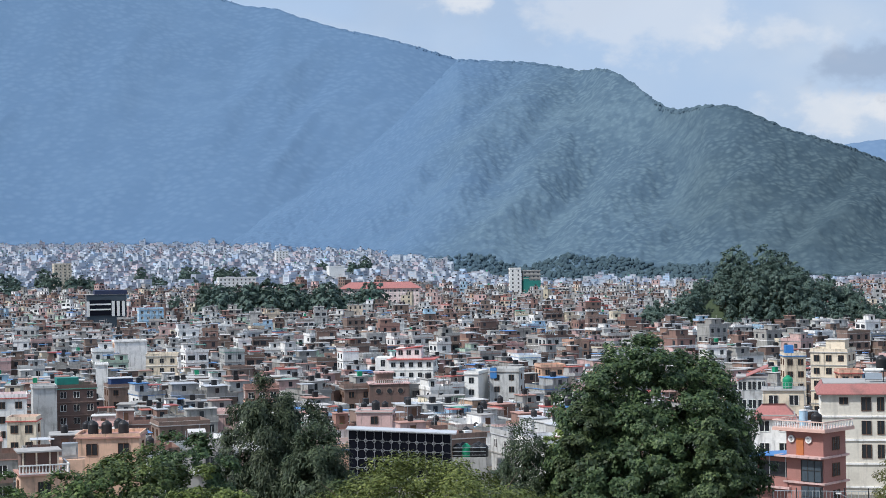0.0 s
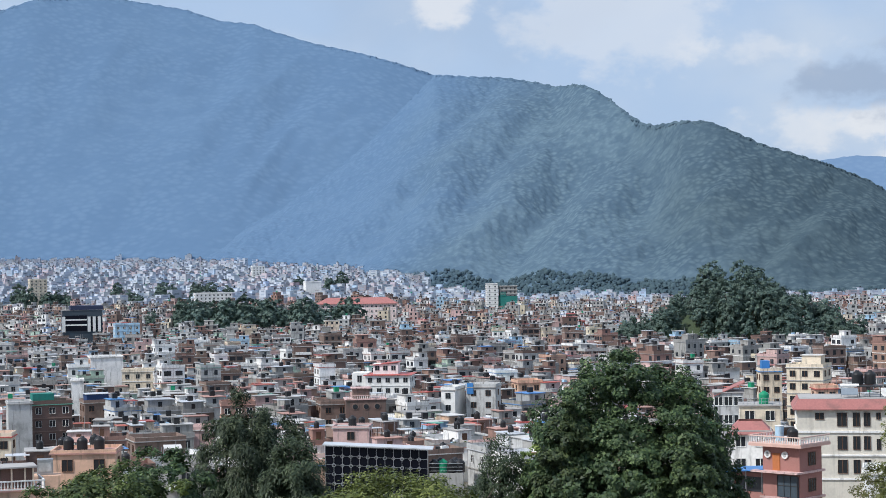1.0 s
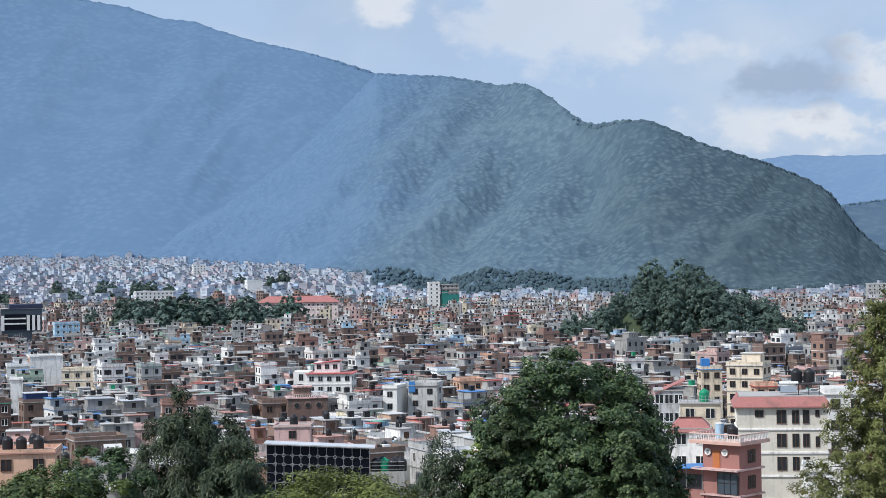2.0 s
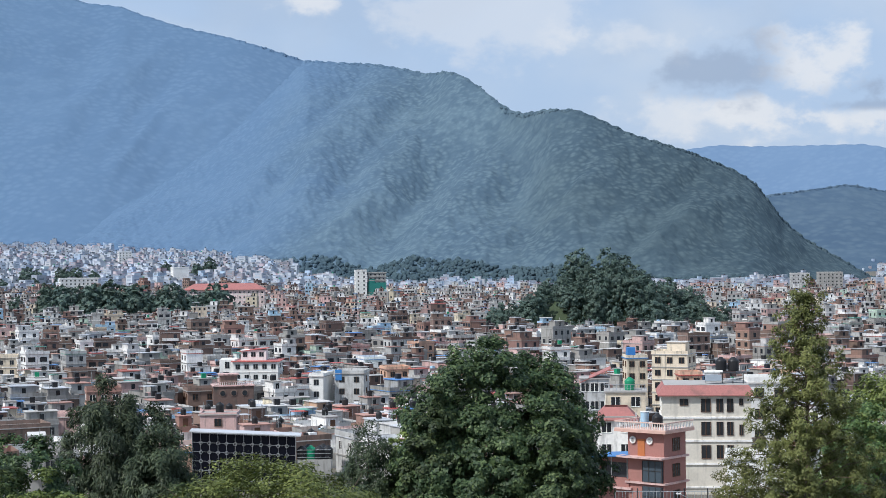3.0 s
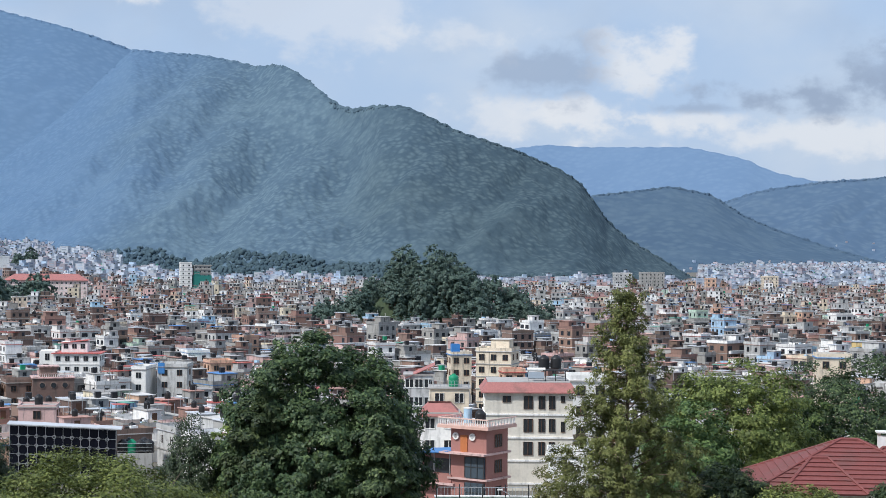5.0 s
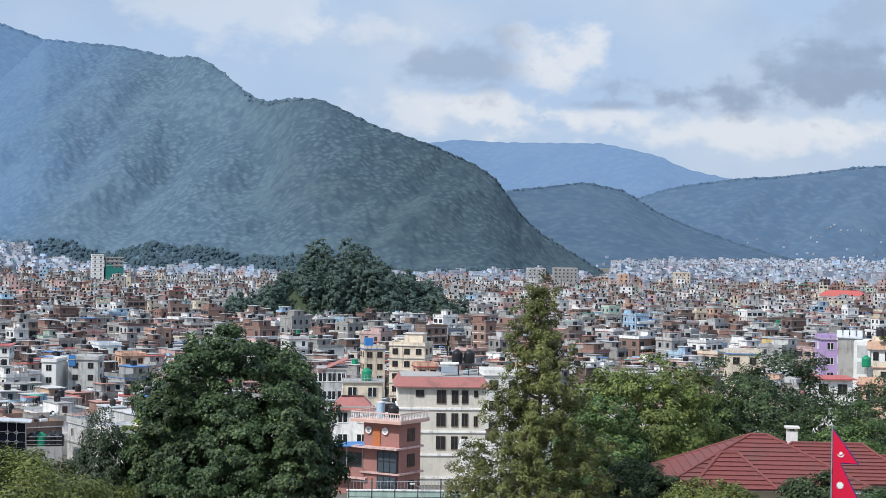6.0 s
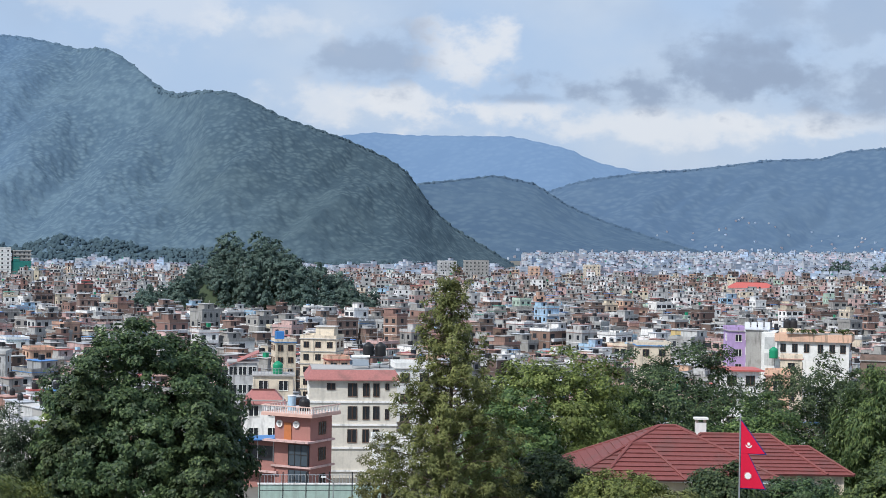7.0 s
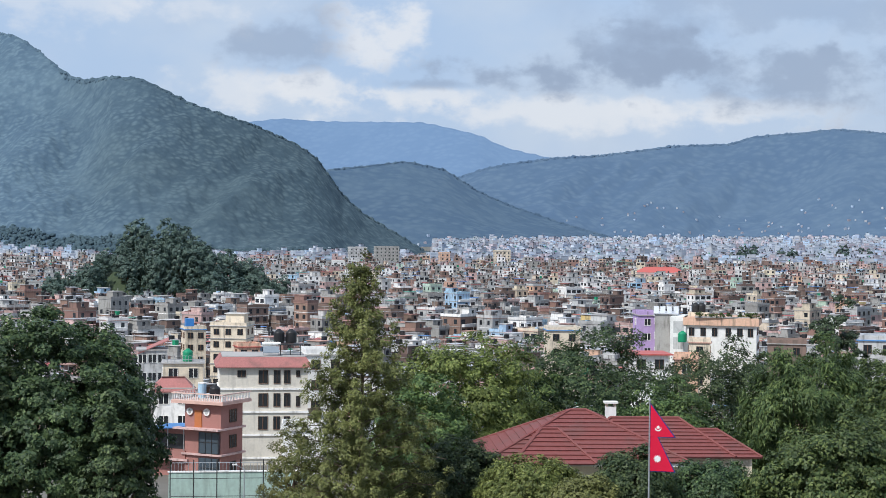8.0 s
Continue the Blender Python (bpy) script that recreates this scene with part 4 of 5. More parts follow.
# the brick house with a balustraded terrace
ob, z = place("brick_house", 2.2, 214, "red brick house with a white balustraded roof terrace", "house", -33, 6)
h = rise(214, -.1005, z)
part("wall", box(B(), 0, 0, -2, 4.9, 4.6, h + 2), BRICK_FACE, ob)
part("terrace", box(B(), -.2, -.2, h, 7.0, 6.2, .32), material("terrace_pink", (0.66, 0.42, 0.35), stain=0.2), ob)
balustrade(ob, [(-3.6, 2.8), (-3.6, -3.2), (3.2, -3.2), (3.2, 2.8)], h + .32, material("balustrade_pink", (0.74, 0.52, 0.45), stain=0.15))
for k in range(4):
    wz = h - (k + 1) * 2.95
    part("floor_band", box(B(), 0, 0, wz - .05, 5.5, 5.2, .22), PINK, ob)
    put_window(ob, pane_window(FRAME_BROWN, GLASS_DARK, 1.5, 1.5, 3) if k < 2 else WINDOWS[1], 2.45, .2, wz + .75, 90)
    if k:
        part("glass_bay", box(B(), 1.0, -2.45, wz + .25, 2.6, .3, 2.4), BLUE_GLASS, ob)
        for u in (-.3, .55, 1.4, 2.3):
            part("mullion", box(B(), u, -2.62, wz + .25, .07, .08, 2.4), IRON, ob)
        part("transom", box(B(), 1.0, -2.62, wz + 1.5, 2.6, .08, .07), IRON, ob)
for u in (-1.7, .6):
    bm = B()
    rod(bm, (u, -2.36, h - .95), (u, -2.50, h - .95), .42, sides=20)
    part("round_window", bm, WHITE, ob)
    part("round_pane", rod(B(), (u, -2.45, h - .95), (u, -2.53, h - .95), .22, sides=16), GREYP, ob)
part("door", box(B(), -.6, -2.3, h - 2.9, .95, .2, 2.1), material("door_orange_wood", (0.45, 0.16, 0.06)), ob)
part("ledge", box(B(), -.2, -2.9, h - 2.95, 6.2, 1.3, .2), PINK, ob)
part("wing", box(B(), -4.8, 0.8, -2, 4.8, 4.6, h - 1.3), BRICK_FACE, ob)
# dark plate on the solid wall, in place of the verandah's shade
part("wing_opening", box(B(), -4.8, -1.45, h - 5.5, 3.8, .16, 1.7), GLASS_DARK, ob)
part("wing_balcony", box(B(), -4.8, -2.0, h - 6.5, 5.0, .9, .95), BRICK_FACE, ob)
part("wing_slab", box(B(), -4.7, .3, h - 6.75, 5.6, 6.0, .25), PINK, ob)
bm = box(B(), -5.3, -.3, h - 3.05, 6.2, 6.4, .1)
bmesh.ops.rotate(bm, verts=bm.verts, cent=(-5, .2, h - 3.05), matrix=Matrix.Rotation(radians(-5), 3, "Y"))
part("blue_sheet_roof", bm, BLUE_SHEET, ob)
for u in (-7.2, -4.8, -2.6):
    part("post", rod(B(), (u, -2.3, h - 6.6), (u, -2.3, h - 3.1), .06, sides=6), STEEL, ob)
bx_, by_ = on(ob, -.4, .8)
tank(bx_, by_, z + h + .32, "black", 1.1)
bx_, by_ = on(ob, -1.9, .4)
ct, _ = place("water_drum", 2.0, 214, "pale blue water drum standing on a terrace", "water tank")
ct.location = (bx_, by_, z + h + .32)
part("drum", rod(B(), (0, 0, 0), (0, 0, 1.7), .5, sides=14), PBLUE, ct)
part("rim", rod(B(), (0, 0, 1.7), (0, 0, 1.78), .54, sides=14), WHITE, ct)

# houses round the hotel
ob, h = block("house", 1.25, 262, -.0790, 5.6, 6, 2.9, CREAM, ROOFS[0], "beige house with a railed roof terrace", 0, 2, 2, WINDOWS[0], parapet=0.0)
for u in np.linspace(-2.7, 2.7, 12):
    part("railing_post", rod(B(), (u, -2.9, h + .18), (u, -2.9, h + 1.1), .035, sides=5), STEEL, ob)
for q in (.6, 1.1):
    part("railing_bar", rod(B(), (-2.8, -2.9, h + q), (2.8, -2.9, h + q), .03, sides=5), STEEL, ob)
gx1, gy1 = on(ob, .6, -1)
tank(gx1, gy1, ob.location.z + h + .2, "green", 1.25)
ob, h = block("house", 0.95, 246, -.0925, 5.0, 5, 2.9, WHITE_W, ROOFS[0], "white house with a pink tiled roof skirt", 0, 2, 1, WINDOWS[0], parapet=0.0)
skirt(5.0, 5.0, h - .3, h + 1.3, .5, PINK_TILE, ob, 1.0)
ob, h = block("house", 0.30, 300, -.0720, 4.6, 6, 2.9, GREYP, ROOFS[0], "grey house under a faded pink sheet roof", 0, 3, 1, WINDOWS[0], parapet=0.0)
bm = box(B(), 0, 0, h + .5, 5.4, 6.5, .12)
bmesh.ops.rotate(bm, verts=bm.verts, cent=(0, 0, h + .9), matrix=Matrix.Rotation(radians(-24), 3, "Y"))
part("sheet_roof", bm, PINK_TILE, ob)
ob, h = block("house", 2.75, 430, -.0590, 8.4, 8, 2.9, CREAM, ROOFS[2], "cream three-storey house with grey bands", -14, 3, 2, WINDOWS[1], WALLS[3])
part("upper_room", box(B(), .8, 1, h + .18, 4.4, 4, 2.5), CREAM, ob)
part("upper_roof", box(B(), .8, 1, h + 2.68, 5, 4.6, .15), ROOFS[2], ob)
ob, h = block("house", 1.55, 445, -.0612, 5, 6, 2.9, CREAM, BLUE_SHEET, "cream house with a bright blue sheet roof", 10, 2, 2, WINDOWS[1])
part("blue_cabin", box(B(), -1.0, 0, h + .18, 1.9, 2.5, 2.4), BLUE_SHEET, ob)
block("house", 5.55, 262, -.0742, 5.5, 6, 2.9, WHITE, ROOFS[2], "small white house beside the tall conifer", 8, 2, 1, WINDOWS[1])
block("house", 4.95, 212, -.1150, 4.6, 4, 2.9, WHITE, ROOFS[2], "white annexe below the hotel with a railed porch", 0, 1, 1, WINDOWS[0])
block("house", 3.2, 390, -.0705, 4.6, 5, 2.8, PEACH, ROOFS[4], "peach house with a red roof and stair room", 12, 2, 1, WINDOWS[1])

# the tennis court wall and its fence
ob, z = place("court_wall", 3.0, 178, "pale green court wall with tall steel fence posts", "wall", 2)
part("wall", box(B(), 0, 0, -2.5, 13.5, .25, 2.5 + rise(178, -.1385, z)), COURT_GREEN, ob)
part("coping", box(B(), 0, 0, rise(178, -.1385, z), 13.7, .4, .12), WHITE_W, ob)
for u in np.arange(-6.6, 6.7, 2.2):
    part("post", rod(B(), (u, -2.2, -4), (u, -2.2, 4.0), .06, sides=6), IRON, ob)
for q in (-1.2, .5, 2.2):
    part("fence_bar", rod(B(), (-6.6, -2.2, q), (6.6, -2.2, q), .03, sides=5), IRON, ob)
for u in np.arange(-6.5, 6.6, .33):
    part("railing_bar", rod(B(), (u, .8, 2.0), (u, .8, 3.3), .025, sides=4), STEEL, ob)
part("railing_rail", rod(B(), (-6.6, .8, 3.3), (6.6, .8, 3.3), .035, sides=5), STEEL, ob)
part("railing_wall", box(B(), 0, .8, -2, 13.4, .3, 4.0), GREYP, ob)
lamp, z = place("street_lamp", 3.15, 172, "white street lamp with a curved arm by the court", "street lamp")
part("pole", rod(B(), (0, 0, -1.5), (0, 0, 3.1), .06, .045, 8), STEEL, lamp)
part("arm", rod(B(), (0, 0, 3.1), (-.8, 0, 3.5), .035, sides=6), STEEL, lamp)
part("lamp_head", box(B(), -.9, 0, 3.46, .5, .2, .12), WHITE, lamp)

# the black glass front
ob, z = place("glass_building", -10.62, 250, "black glass building faced with a white steel lattice", "building", -4, 9)
h = rise(250, -.0985, z)


def fall(bm):
    """Lets everything high up sink towards one end, as a roof with a slight fall."""
    for v in bm.verts:
        if v.co.z > 0:
            v.co.z -= 0.055 * (v.co.x + 6.95)
    return bm


part("body", fall(box(B(), 0, 1.5, -3, 13.9, 3, h + 3)), BLACK_GLASS, ob)
part("roof", fall(box(B(), 0.2, 1.3, h, 15.0, 3.9, .16)), ROOFS[6], ob)
for k in range(13):
    part("mullion", fall(box(B(), -6.95 + k * 1.158, -.14, h - 8, .05, .05, 8)), STEEL, ob)
for k in range(7):
    part("transom", fall(box(B(), 0, -.10, h - .15 - k * 1.25, 13.9, .045, .045)), STEEL, ob)
bm = B()
rod(bm, (0, 0, 0), (0, .06, 0), .26, sides=8)
ring = bpy.data.meshes.new("lattice_ring")
bmesh.ops.inset_region(bm, faces=[f for f in bm.faces if len(f.verts) == 8], thickness=.07)
bmesh.ops.delete(bm, geom=[f for f in bm.faces if len(f.verts) == 8], context="FACES")
bm.to_mesh(ring)
bm.free()
ring.materials.append(STEEL)
for k in range(1, 12):
    for q in range(1, 7):
        o = new("lattice_ring", ring)
        o.parent = ob
        o.location = (-6.95 + k * 1.158, -.24, h - .15 - q * 1.25 - .055 * k * 1.158)
part("annexe", box(B(), 9.4, 3, -3, 4.6, 6, h - 1.0), CONC, ob)
for q in (0.3, .8, 1.3):
    part("annexe_rail", rod(B(), (7.1, 0, h - 4.0 + q), (11.7, 0, h - 4.0 + q), .04, sides=5), STEEL, ob)
for u, v, c_ in ((7.8, .8, "black"), (9.0, 1.0, "green"), (10.2, .8, "black"), (11.3, 1.0, "black"), (8.6, 3.0, "black"), (10.6, 3.0, "black")):
    tx, ty = on(ob, u, v)
    tank(tx, ty, z + h - 4.0, c_, 1.25)
reserve(-8.9, 262, 6.0)
reserve(-7.9, 262, 5.0)
reserve(-8.0, 284, 9.0)

# the white house with red roofs
ob, h = block("white_house", -10.15, 540, -.0605, 13.0, 11, 3.0, WHITE, RED_SHEET, "tall white house with red roofs and dark windows", -8, 5, 3, WINDOWS[2], parapet=0, over=.6, band=WHITE)
part("stair_room", box(B(), -1.2, 1.0, h + .18, 7.4, 5, 3.0), WHITE, ob)
bm = box(B(), -1.2, 1.0, h + 3.3, 8.2, 5.8, .16)
bmesh.ops.rotate(bm, verts=bm.verts, cent=(0, 1, h + 3.3), matrix=Matrix.Rotation(radians(-6), 3, "Y"))
part("stair_roof", bm, RED_SHEET, ob)
for u in (-3.6, -1.2, 1.2):
    put_window(ob, WINDOWS[2], u, -1.5, h + 1.2)
part("wing", box(B(), -8.5, .5, -3, 4.5, 9, h + 3.6), WHITE, ob)
put_window(ob, WINDOWS[2], -8.5, -4.0, h - 2.0, 0, 1.0, 1.4)
put_window(ob, WINDOWS[2], -8.5, -4.0, h - 5.0, 0, 1.0, 1.4)

# houses below it
ob, h = block("terrace_house", -10.95, 440, -.0735, 9.5, 8, 2.9, DARKB, PINK, "brown house with arched openings and a railed terrace", 4, 0, 1, WINDOWS[1], parapet=0)
for u in (-2.6, 0, 2.6):
    bm = rod(B(), (u, -4.1, h - 1.5), (u, -3.95, h - 1.5), .85, sides=18)
    part("arch", bm, BROWNB, ob)
    part("arch_shade", rod(B(), (u, -4.16, h - 1.6), (u, -4.0, h - 1.6), .6, sides=18), GLASS_DARK, ob)
balustrade(ob, [(-4.6, -3.9), (4.6, -3.9)], h + .18, PINK, 0.5)
part("cupola_base", box(B(), -1, 0, h + .18, 4.0, 3.6, 2.3), BROWNB, ob)
part("cupola_roof", box(B(), -1, 0, h + 2.48, 4.8, 4.4, .3), PINK, ob)
block("house", -11.95, 445, -.0760, 7, 7, 2.9, BROWNB, ROOFS[0], "bare brown house below the terrace", 10, 2, 2, WINDOWS[1])
ob, h = block("pink_house", -11.35, 330, -.0888, 6.4, 6, 2.9, PINK, ROOFS[0], "pink stair house with a black tank on top", -6, 1, 1, WINDOWS[1], parapet=.3)
tx, ty = on(ob, 0, 0)
tank(tx, ty, ob.location.z + h + .2, "black", 1.3)
ob, h = block("house", -8.2, 450, -.0692, 3.5, 9, 2.9, WHITE, ROOFS[0], "narrow white house front with stacked windows", -16, 1, 0, WINDOWS[2])
ob, h = block("house", -7.25, 452, -.0680, 7.2, 8, 2.9, GREYP, ROOFS[0], "unpainted grey concrete house", -10, 2, 1, WINDOWS[1])
part("blue_shutter", box(B(), -2.6, -4.1, h - 1.5, 1.6, .16, 2.6), BLUE_SHEET, ob)
block("house", -5.9, 520, -.0660, 7, 8, 2.9, PEACH, ROOFS[1], "orange brick house with pale bands", 14, 2, 2, WINDOWS[1], CREAM)
block("house", -16.1, 380, -.0880, 6.2, 7, 2.9, PINK, ROOFS[2], "pink plastered house with a pale roof", -5, 2, 1, WINDOWS[1])
block("house", -17.4, 350, -.0930, 9.5, 8, 2.9, BROWNB, ROOFS[0], "long unfinished brown brick house", 12, 2, 2, WINDOWS[1])
block("house", -16.0, 300, -.1020, 2.6, 4, 2.8, WHITE, ROOFS[6], "small white hut with a grey sheet roof", 20, 1, 1, WINDOWS[0])

# the left end of the town
ob, h = block("brick_house", -20.6, 400, -.0720, 8.4, 8, 2.75, DARKB, ROOFS[5], "four-storey dark brick house with white windows", 8, 3, 2, WINDOWS[0], BROWNB)
part("roof_garden", box(B(), -1.5, 0, h + .9, 4.5, 4, 1.4), NET_GREEN, ob)
block("house", -21.5, 392, -.0712, 4.8, 7, 2.9, GREYP, ROOFS[0], "bare grey concrete house with a blank wall", 4, 0, 0, parapet=.4)
block("house", -22.5, 380, -.0760, 6.5, 7, 2.9, WHITE_W, ROOFS[4], "white house with a red awning on its terrace", 0, 2, 1, WINDOWS[1])
block("house", -22.1, 330, -.0885, 5, 5, 2.9, CREAM, ROOFS[4], "cream house with a red sheet awning", -10, 2, 1, WINDOWS[1])
ob, h = block("house", -19.5, 222, -.0982, 7.4, 6, 2.9, PEACH, ROOFS[1], "peach house with black tanks on its flat roof", -8, 2, 1, WINDOWS[1], parapet=.35)
for u in (-2.2, -.6, 1.4):
    tx, ty = on(ob, u, .6)
    tank(tx, ty, ob.location.z + h + .2, "black", 1.1)
cab, z = place("air_cooler", -20.75, 214, "grey metal cooling cabinet on a roof", "cabinet")
cab.location.z = rise(214, -.1025, 0)
part("cabinet", box(B(), 0, 0, -1.5, 1.8, 1.2, 1.8, bevel=.05), STEEL, cab)
part("grille", box(B(), 0, -.62, -1.1, 1.4, .05, 1.0), GREYP, cab)
part("base", box(B(), 0, 0, -14, 3.4, 3, 12.5), PEACH, cab)
ob, h = block("house", -21.6, 188, -.1165, 4.6, 5, 2.9, PEACH, ROOFS[1], "orange house with a white balustrade and a dark loggia", 6, 1, 1, WINDOWS[1], parapet=0)
balustrade(ob, [(-2.4, -2.6), (2.4, -2.6), (2.4, 2)], h + .18, WHITE)
part("loggia", box(B(), -.3, .6, h + .18, 3.6, 2.8, 2.0), DARKB, ob)
part("loggia_roof", box(B(), -.3, .4, h + 2.18, 4.4, 3.8, .15), ROOFS[0], ob)
for u in (-1.9, -.6, .7, 1.5):
    part("loggia_post", box(B(), u, -1.1, h + .18, .16, .16, 2.0), CREAM, ob)
ob, h = block("blue_shed_house", -19.2, 470, -.0720, 7, 7, 2.9, BROWNB, ROOFS[0], "brick house with a blue rooftop shelter", 10, 2, 2, WINDOWS[1])
part("shelter", box(B(), 0, 0, h + .18, 5.5, 5, 2.0), material("shelter_navy", (0.03, 0.06, 0.16)), ob)
part("shelter_roof", box(B(), 0, 0, h + 2.2, 6.2, 5.6, .12), ROOFS[6], ob)
block("house", -19.75, 500, -.0600, 3.2, 7, 2.9, WHITE_W, ROOFS[2], "tall narrow whitish house with a stained blank wall", 0, 0, 0, parapet=.3)
ob, h = block("house", -18.9, 640, -.0480, 11, 9, 3.0, WHITE_W, ROOFS[2], "white block with a blank pale side wall", 6, 0, 2, WINDOWS[1], parapet=.4)
part("brick_strip", box(B(), -6.6, 0, -3, 2.2, 8, h + 2.6), PEACH, ob)
block("house", -17.9, 600, -.0560, 10, 9, 3.0, CREAM, ROOFS[2], "cream house with white balcony bands", -4, 3, 2, WINDOWS[2], WHITE)
block("house", -15.6, 560, -.0640, 7, 8, 2.9, BROWNB, ROOFS[0], "brown brick house with a white side", 16, 1, 1, WINDOWS[1], CREAM)
block("house", -14.9, 420, -.0750, 7.5, 7, 2.9, REDB, ROOFS[1], "orange-red house with a shaded balcony", 4, 3, 1, WINDOWS[0], PEACH)

# buildings that stand out farther off
ob, h = block("office_building", -19.6, 1050, -.0225, 22, 14, 3.4, BLUE_GLASS, ROOFS[0], "modern white building with dark glass and a navy top", 4, 0, 0, parapet=0)
part("glass", box(B(), -3.6, -7.1, h - 11.5, 12, .5, 8.6), BLACK_GLASS, ob)
for q in range(1, 3):
    part("white_band", box(B(), -3.6, -7.5, h - 11.5 + q * 2.9, 12, .3, .8), WHITE, ob)
for u in (-10.2, 3.6, 6.4, 9.2):
    part("white_fin", box(B(), u, -7.2, h - 12, 1.6, .9, 8.4), WHITE, ob)
part("glass", box(B(), 6.6, -7.1, h - 11.5, 7.4, .5, 8), BLACK_GLASS, ob)
part("navy_top", box(B(), 2.5, 0, h + .18, 18, 14.6, 2.2), material("navy_cladding", (0.035, 0.045, 0.09)), ob)
block("blue_house", -18.25, 1000, -.0310, 13, 10, 3.0, PBLUE, ROOFS[0], "pale blue house with small windows", 6, 4, 2, WINDOWS[0], PBLUE)
block("white_block", -12.53, 1900, -.0098, 16, 14, 3.4, WHITE, ROOFS[2], "plain white block rising over the town", 12, 0, 2)
ob, h = block("school", -11.15, 1350, -.0218, 58, 16, 3.6, SCHOOL_WALL, ROOFS[4], "long pale pink school building with a red roof", -4, 18, 3, WINDOWS[0], WHITE, parapet=0)
skirt(58, 16, h, h + 4.5, 1.2, PINK_TILE, ob, 7.0)
ob, h = block("office_tower", -6.95, 1570, -.0125, 9.5, 16, 3.4, WHITE, ROOFS[0], "white side of a ten-storey tower under construction", 4, 2, 3, WINDOWS[2], CONC, parapet=.6)
ob, h = block("tower_under_net", -6.45, 1572, -.0135, 14.5, 15, 3.4, CONC, ROOFS[0], "ten-storey concrete tower half wrapped in green netting", 4, 4, 3, WINDOWS[2], GREYP, parapet=0)
part("netting", box(B(), 0, 0, h - 30, 15.3, 15.8, 21.5), NET_GREEN, ob)
part("net_fold", box(B(), -4.5, -7.95, h - 8.6, 5.0, .3, 3.2), NET_GREEN, ob)
for q in range(3):
    part("slab", box(B(), 0, 0, h - q * 3.3 - .3, 16, 16.5, .5), CONC, ob)
ob, h = block("arena", 16.0, 1400, -.0280, 46, 24, 3.6, PINK, ROOFS[0], "wide pink hall with a shallow red roof", 0, 12, 4, WINDOWS[2], CREAM, parapet=0)
skirt(36, 22, h + .2, h + 4.2, 1, RED_SHEET, ob, 7)
part("glass_wing", box(B(), 29, 0, -3, 12, 18, h + 1.5), material("blue_cladding", (0.16, 0.22, 0.36)), ob)
part("red_tower", box(B(), 36.5, -4, -3, 4, 4, h + 5.5), REDB, ob)
for az, r, top, w, label, wm in ((9.3, 1500, -.0190, 8, "orange apartment tower over the houses", PEACH), (11.1, 1650, -.0175, 14, "cream apartment block taller than its neighbours", CREAM), (6.0, 1480, -.0240, 9, "white temple-like house with a stepped roof", WHITE),
                                 (12.8, 1250, -.0330, 26, "long grey concrete block", GREYP), (-20.9, 1750, -.0060, 16, "yellowish block with a round top", CREAM), (-15.6, 1700, -.0150, 34, "white stepped building with balconies", WHITE),
                                 (-3.9, 1800, -.0215, 26, "white long building at the hill's foot", WHITE), (-5.8, 1750, -.0220, 22, "white workshop with a flat roof", WHITE), (3.6, 1700, -.0215, 18, "pinkish apartment block by the knoll", PINK),
                                 (6.6, 1650, -.0165, 16, "grey apartment block at the hill's end", GREYP), (7.5, 1700, -.0160, 22, "grey unfinished block at the hill's end", CONC), (-14.2, 2350, -.0010, 16, "pale block at the mountain's foot", WHITE)):
    block("apartment_block", az, r, top, w, 12, 3.1, wm, ROOFS[2], label, 8, max(2, int(w / 3.5)), 3, WINDOWS[2], CONC if wm is not WHITE else WHITE)

# the group right of the conifer
ob, h = block("apartment_house", 17.95, 362, -.0545, 13.5, 10, 3.0, WHITE, ROOFS[1], "white house with an orange parapet and roof plants", -4, 0, 2, WINDOWS[1], parapet=0)
part("parapet_band", box(B(), 0, -.1, h - .3, 14.4, 11, 1.5), PEACH, ob)
for u in (-5.6, -3.4, -1.2, 1.4, 3.6, 5.6):
    put_window(ob, WINDOWS[1], u, -5.0, h - 2.4, 0, .8, 1.15)
part("white_frame", box(B(), -8.2, -.2, -3, 3.0, 10.4, h + 4.2), WHITE, ob)
for q in (h - 1.9, h - 5.0):
    part("opening", box(B(), -8.1, -5.38, q, 2.0, .1, 2.3), GREYP, ob)
for u in (-5.4, -4.2):
    tx, ty = on(ob, u, 1)
    tank(tx, ty, ob.location.z + h + 1.9, "black", 1.3)
part("tank_plinth", box(B(), -4.8, 1, h + .18, 4, 3, 1.7), CREAM, ob)
pl, z = place("roof_plants", 18.1, 360, "row of potted plants along a roof edge", "plants")
pl.location.z = ob.location.z + h + 1.25
rng = np.random.default_rng(5)
part("foliage", leaves_mesh("foliage", np.stack([rng.uniform(-6, 6, 60), rng.uniform(-4, -3, 60), rng.uniform(.1, .9, 60)], -1), .35, 14, .22, LEAF_MID, 6), None, pl)
part("planter", box(B(), 0, -3.5, -.1, 12.5, .6, .3), CONC, pl)
tx, ty = on(ob, -7.2, -7.0)
tank(tx, ty, rise(355, -.0655, 0), "green", 1.5)
block("house", 17.25, 350, -.0655, 4, 4, 2.9, CREAM, ROOFS[1], "cream house with small balcony below the tank", 0, 1, 1, WINDOWS[1])
ob, h = block("concrete_house", 16.2, 366, -.0500, 4.2, 8, 3.0, CONC, ROOFS[6], "weathered concrete house with solar panels", 0, 0, 1, parapet=0)
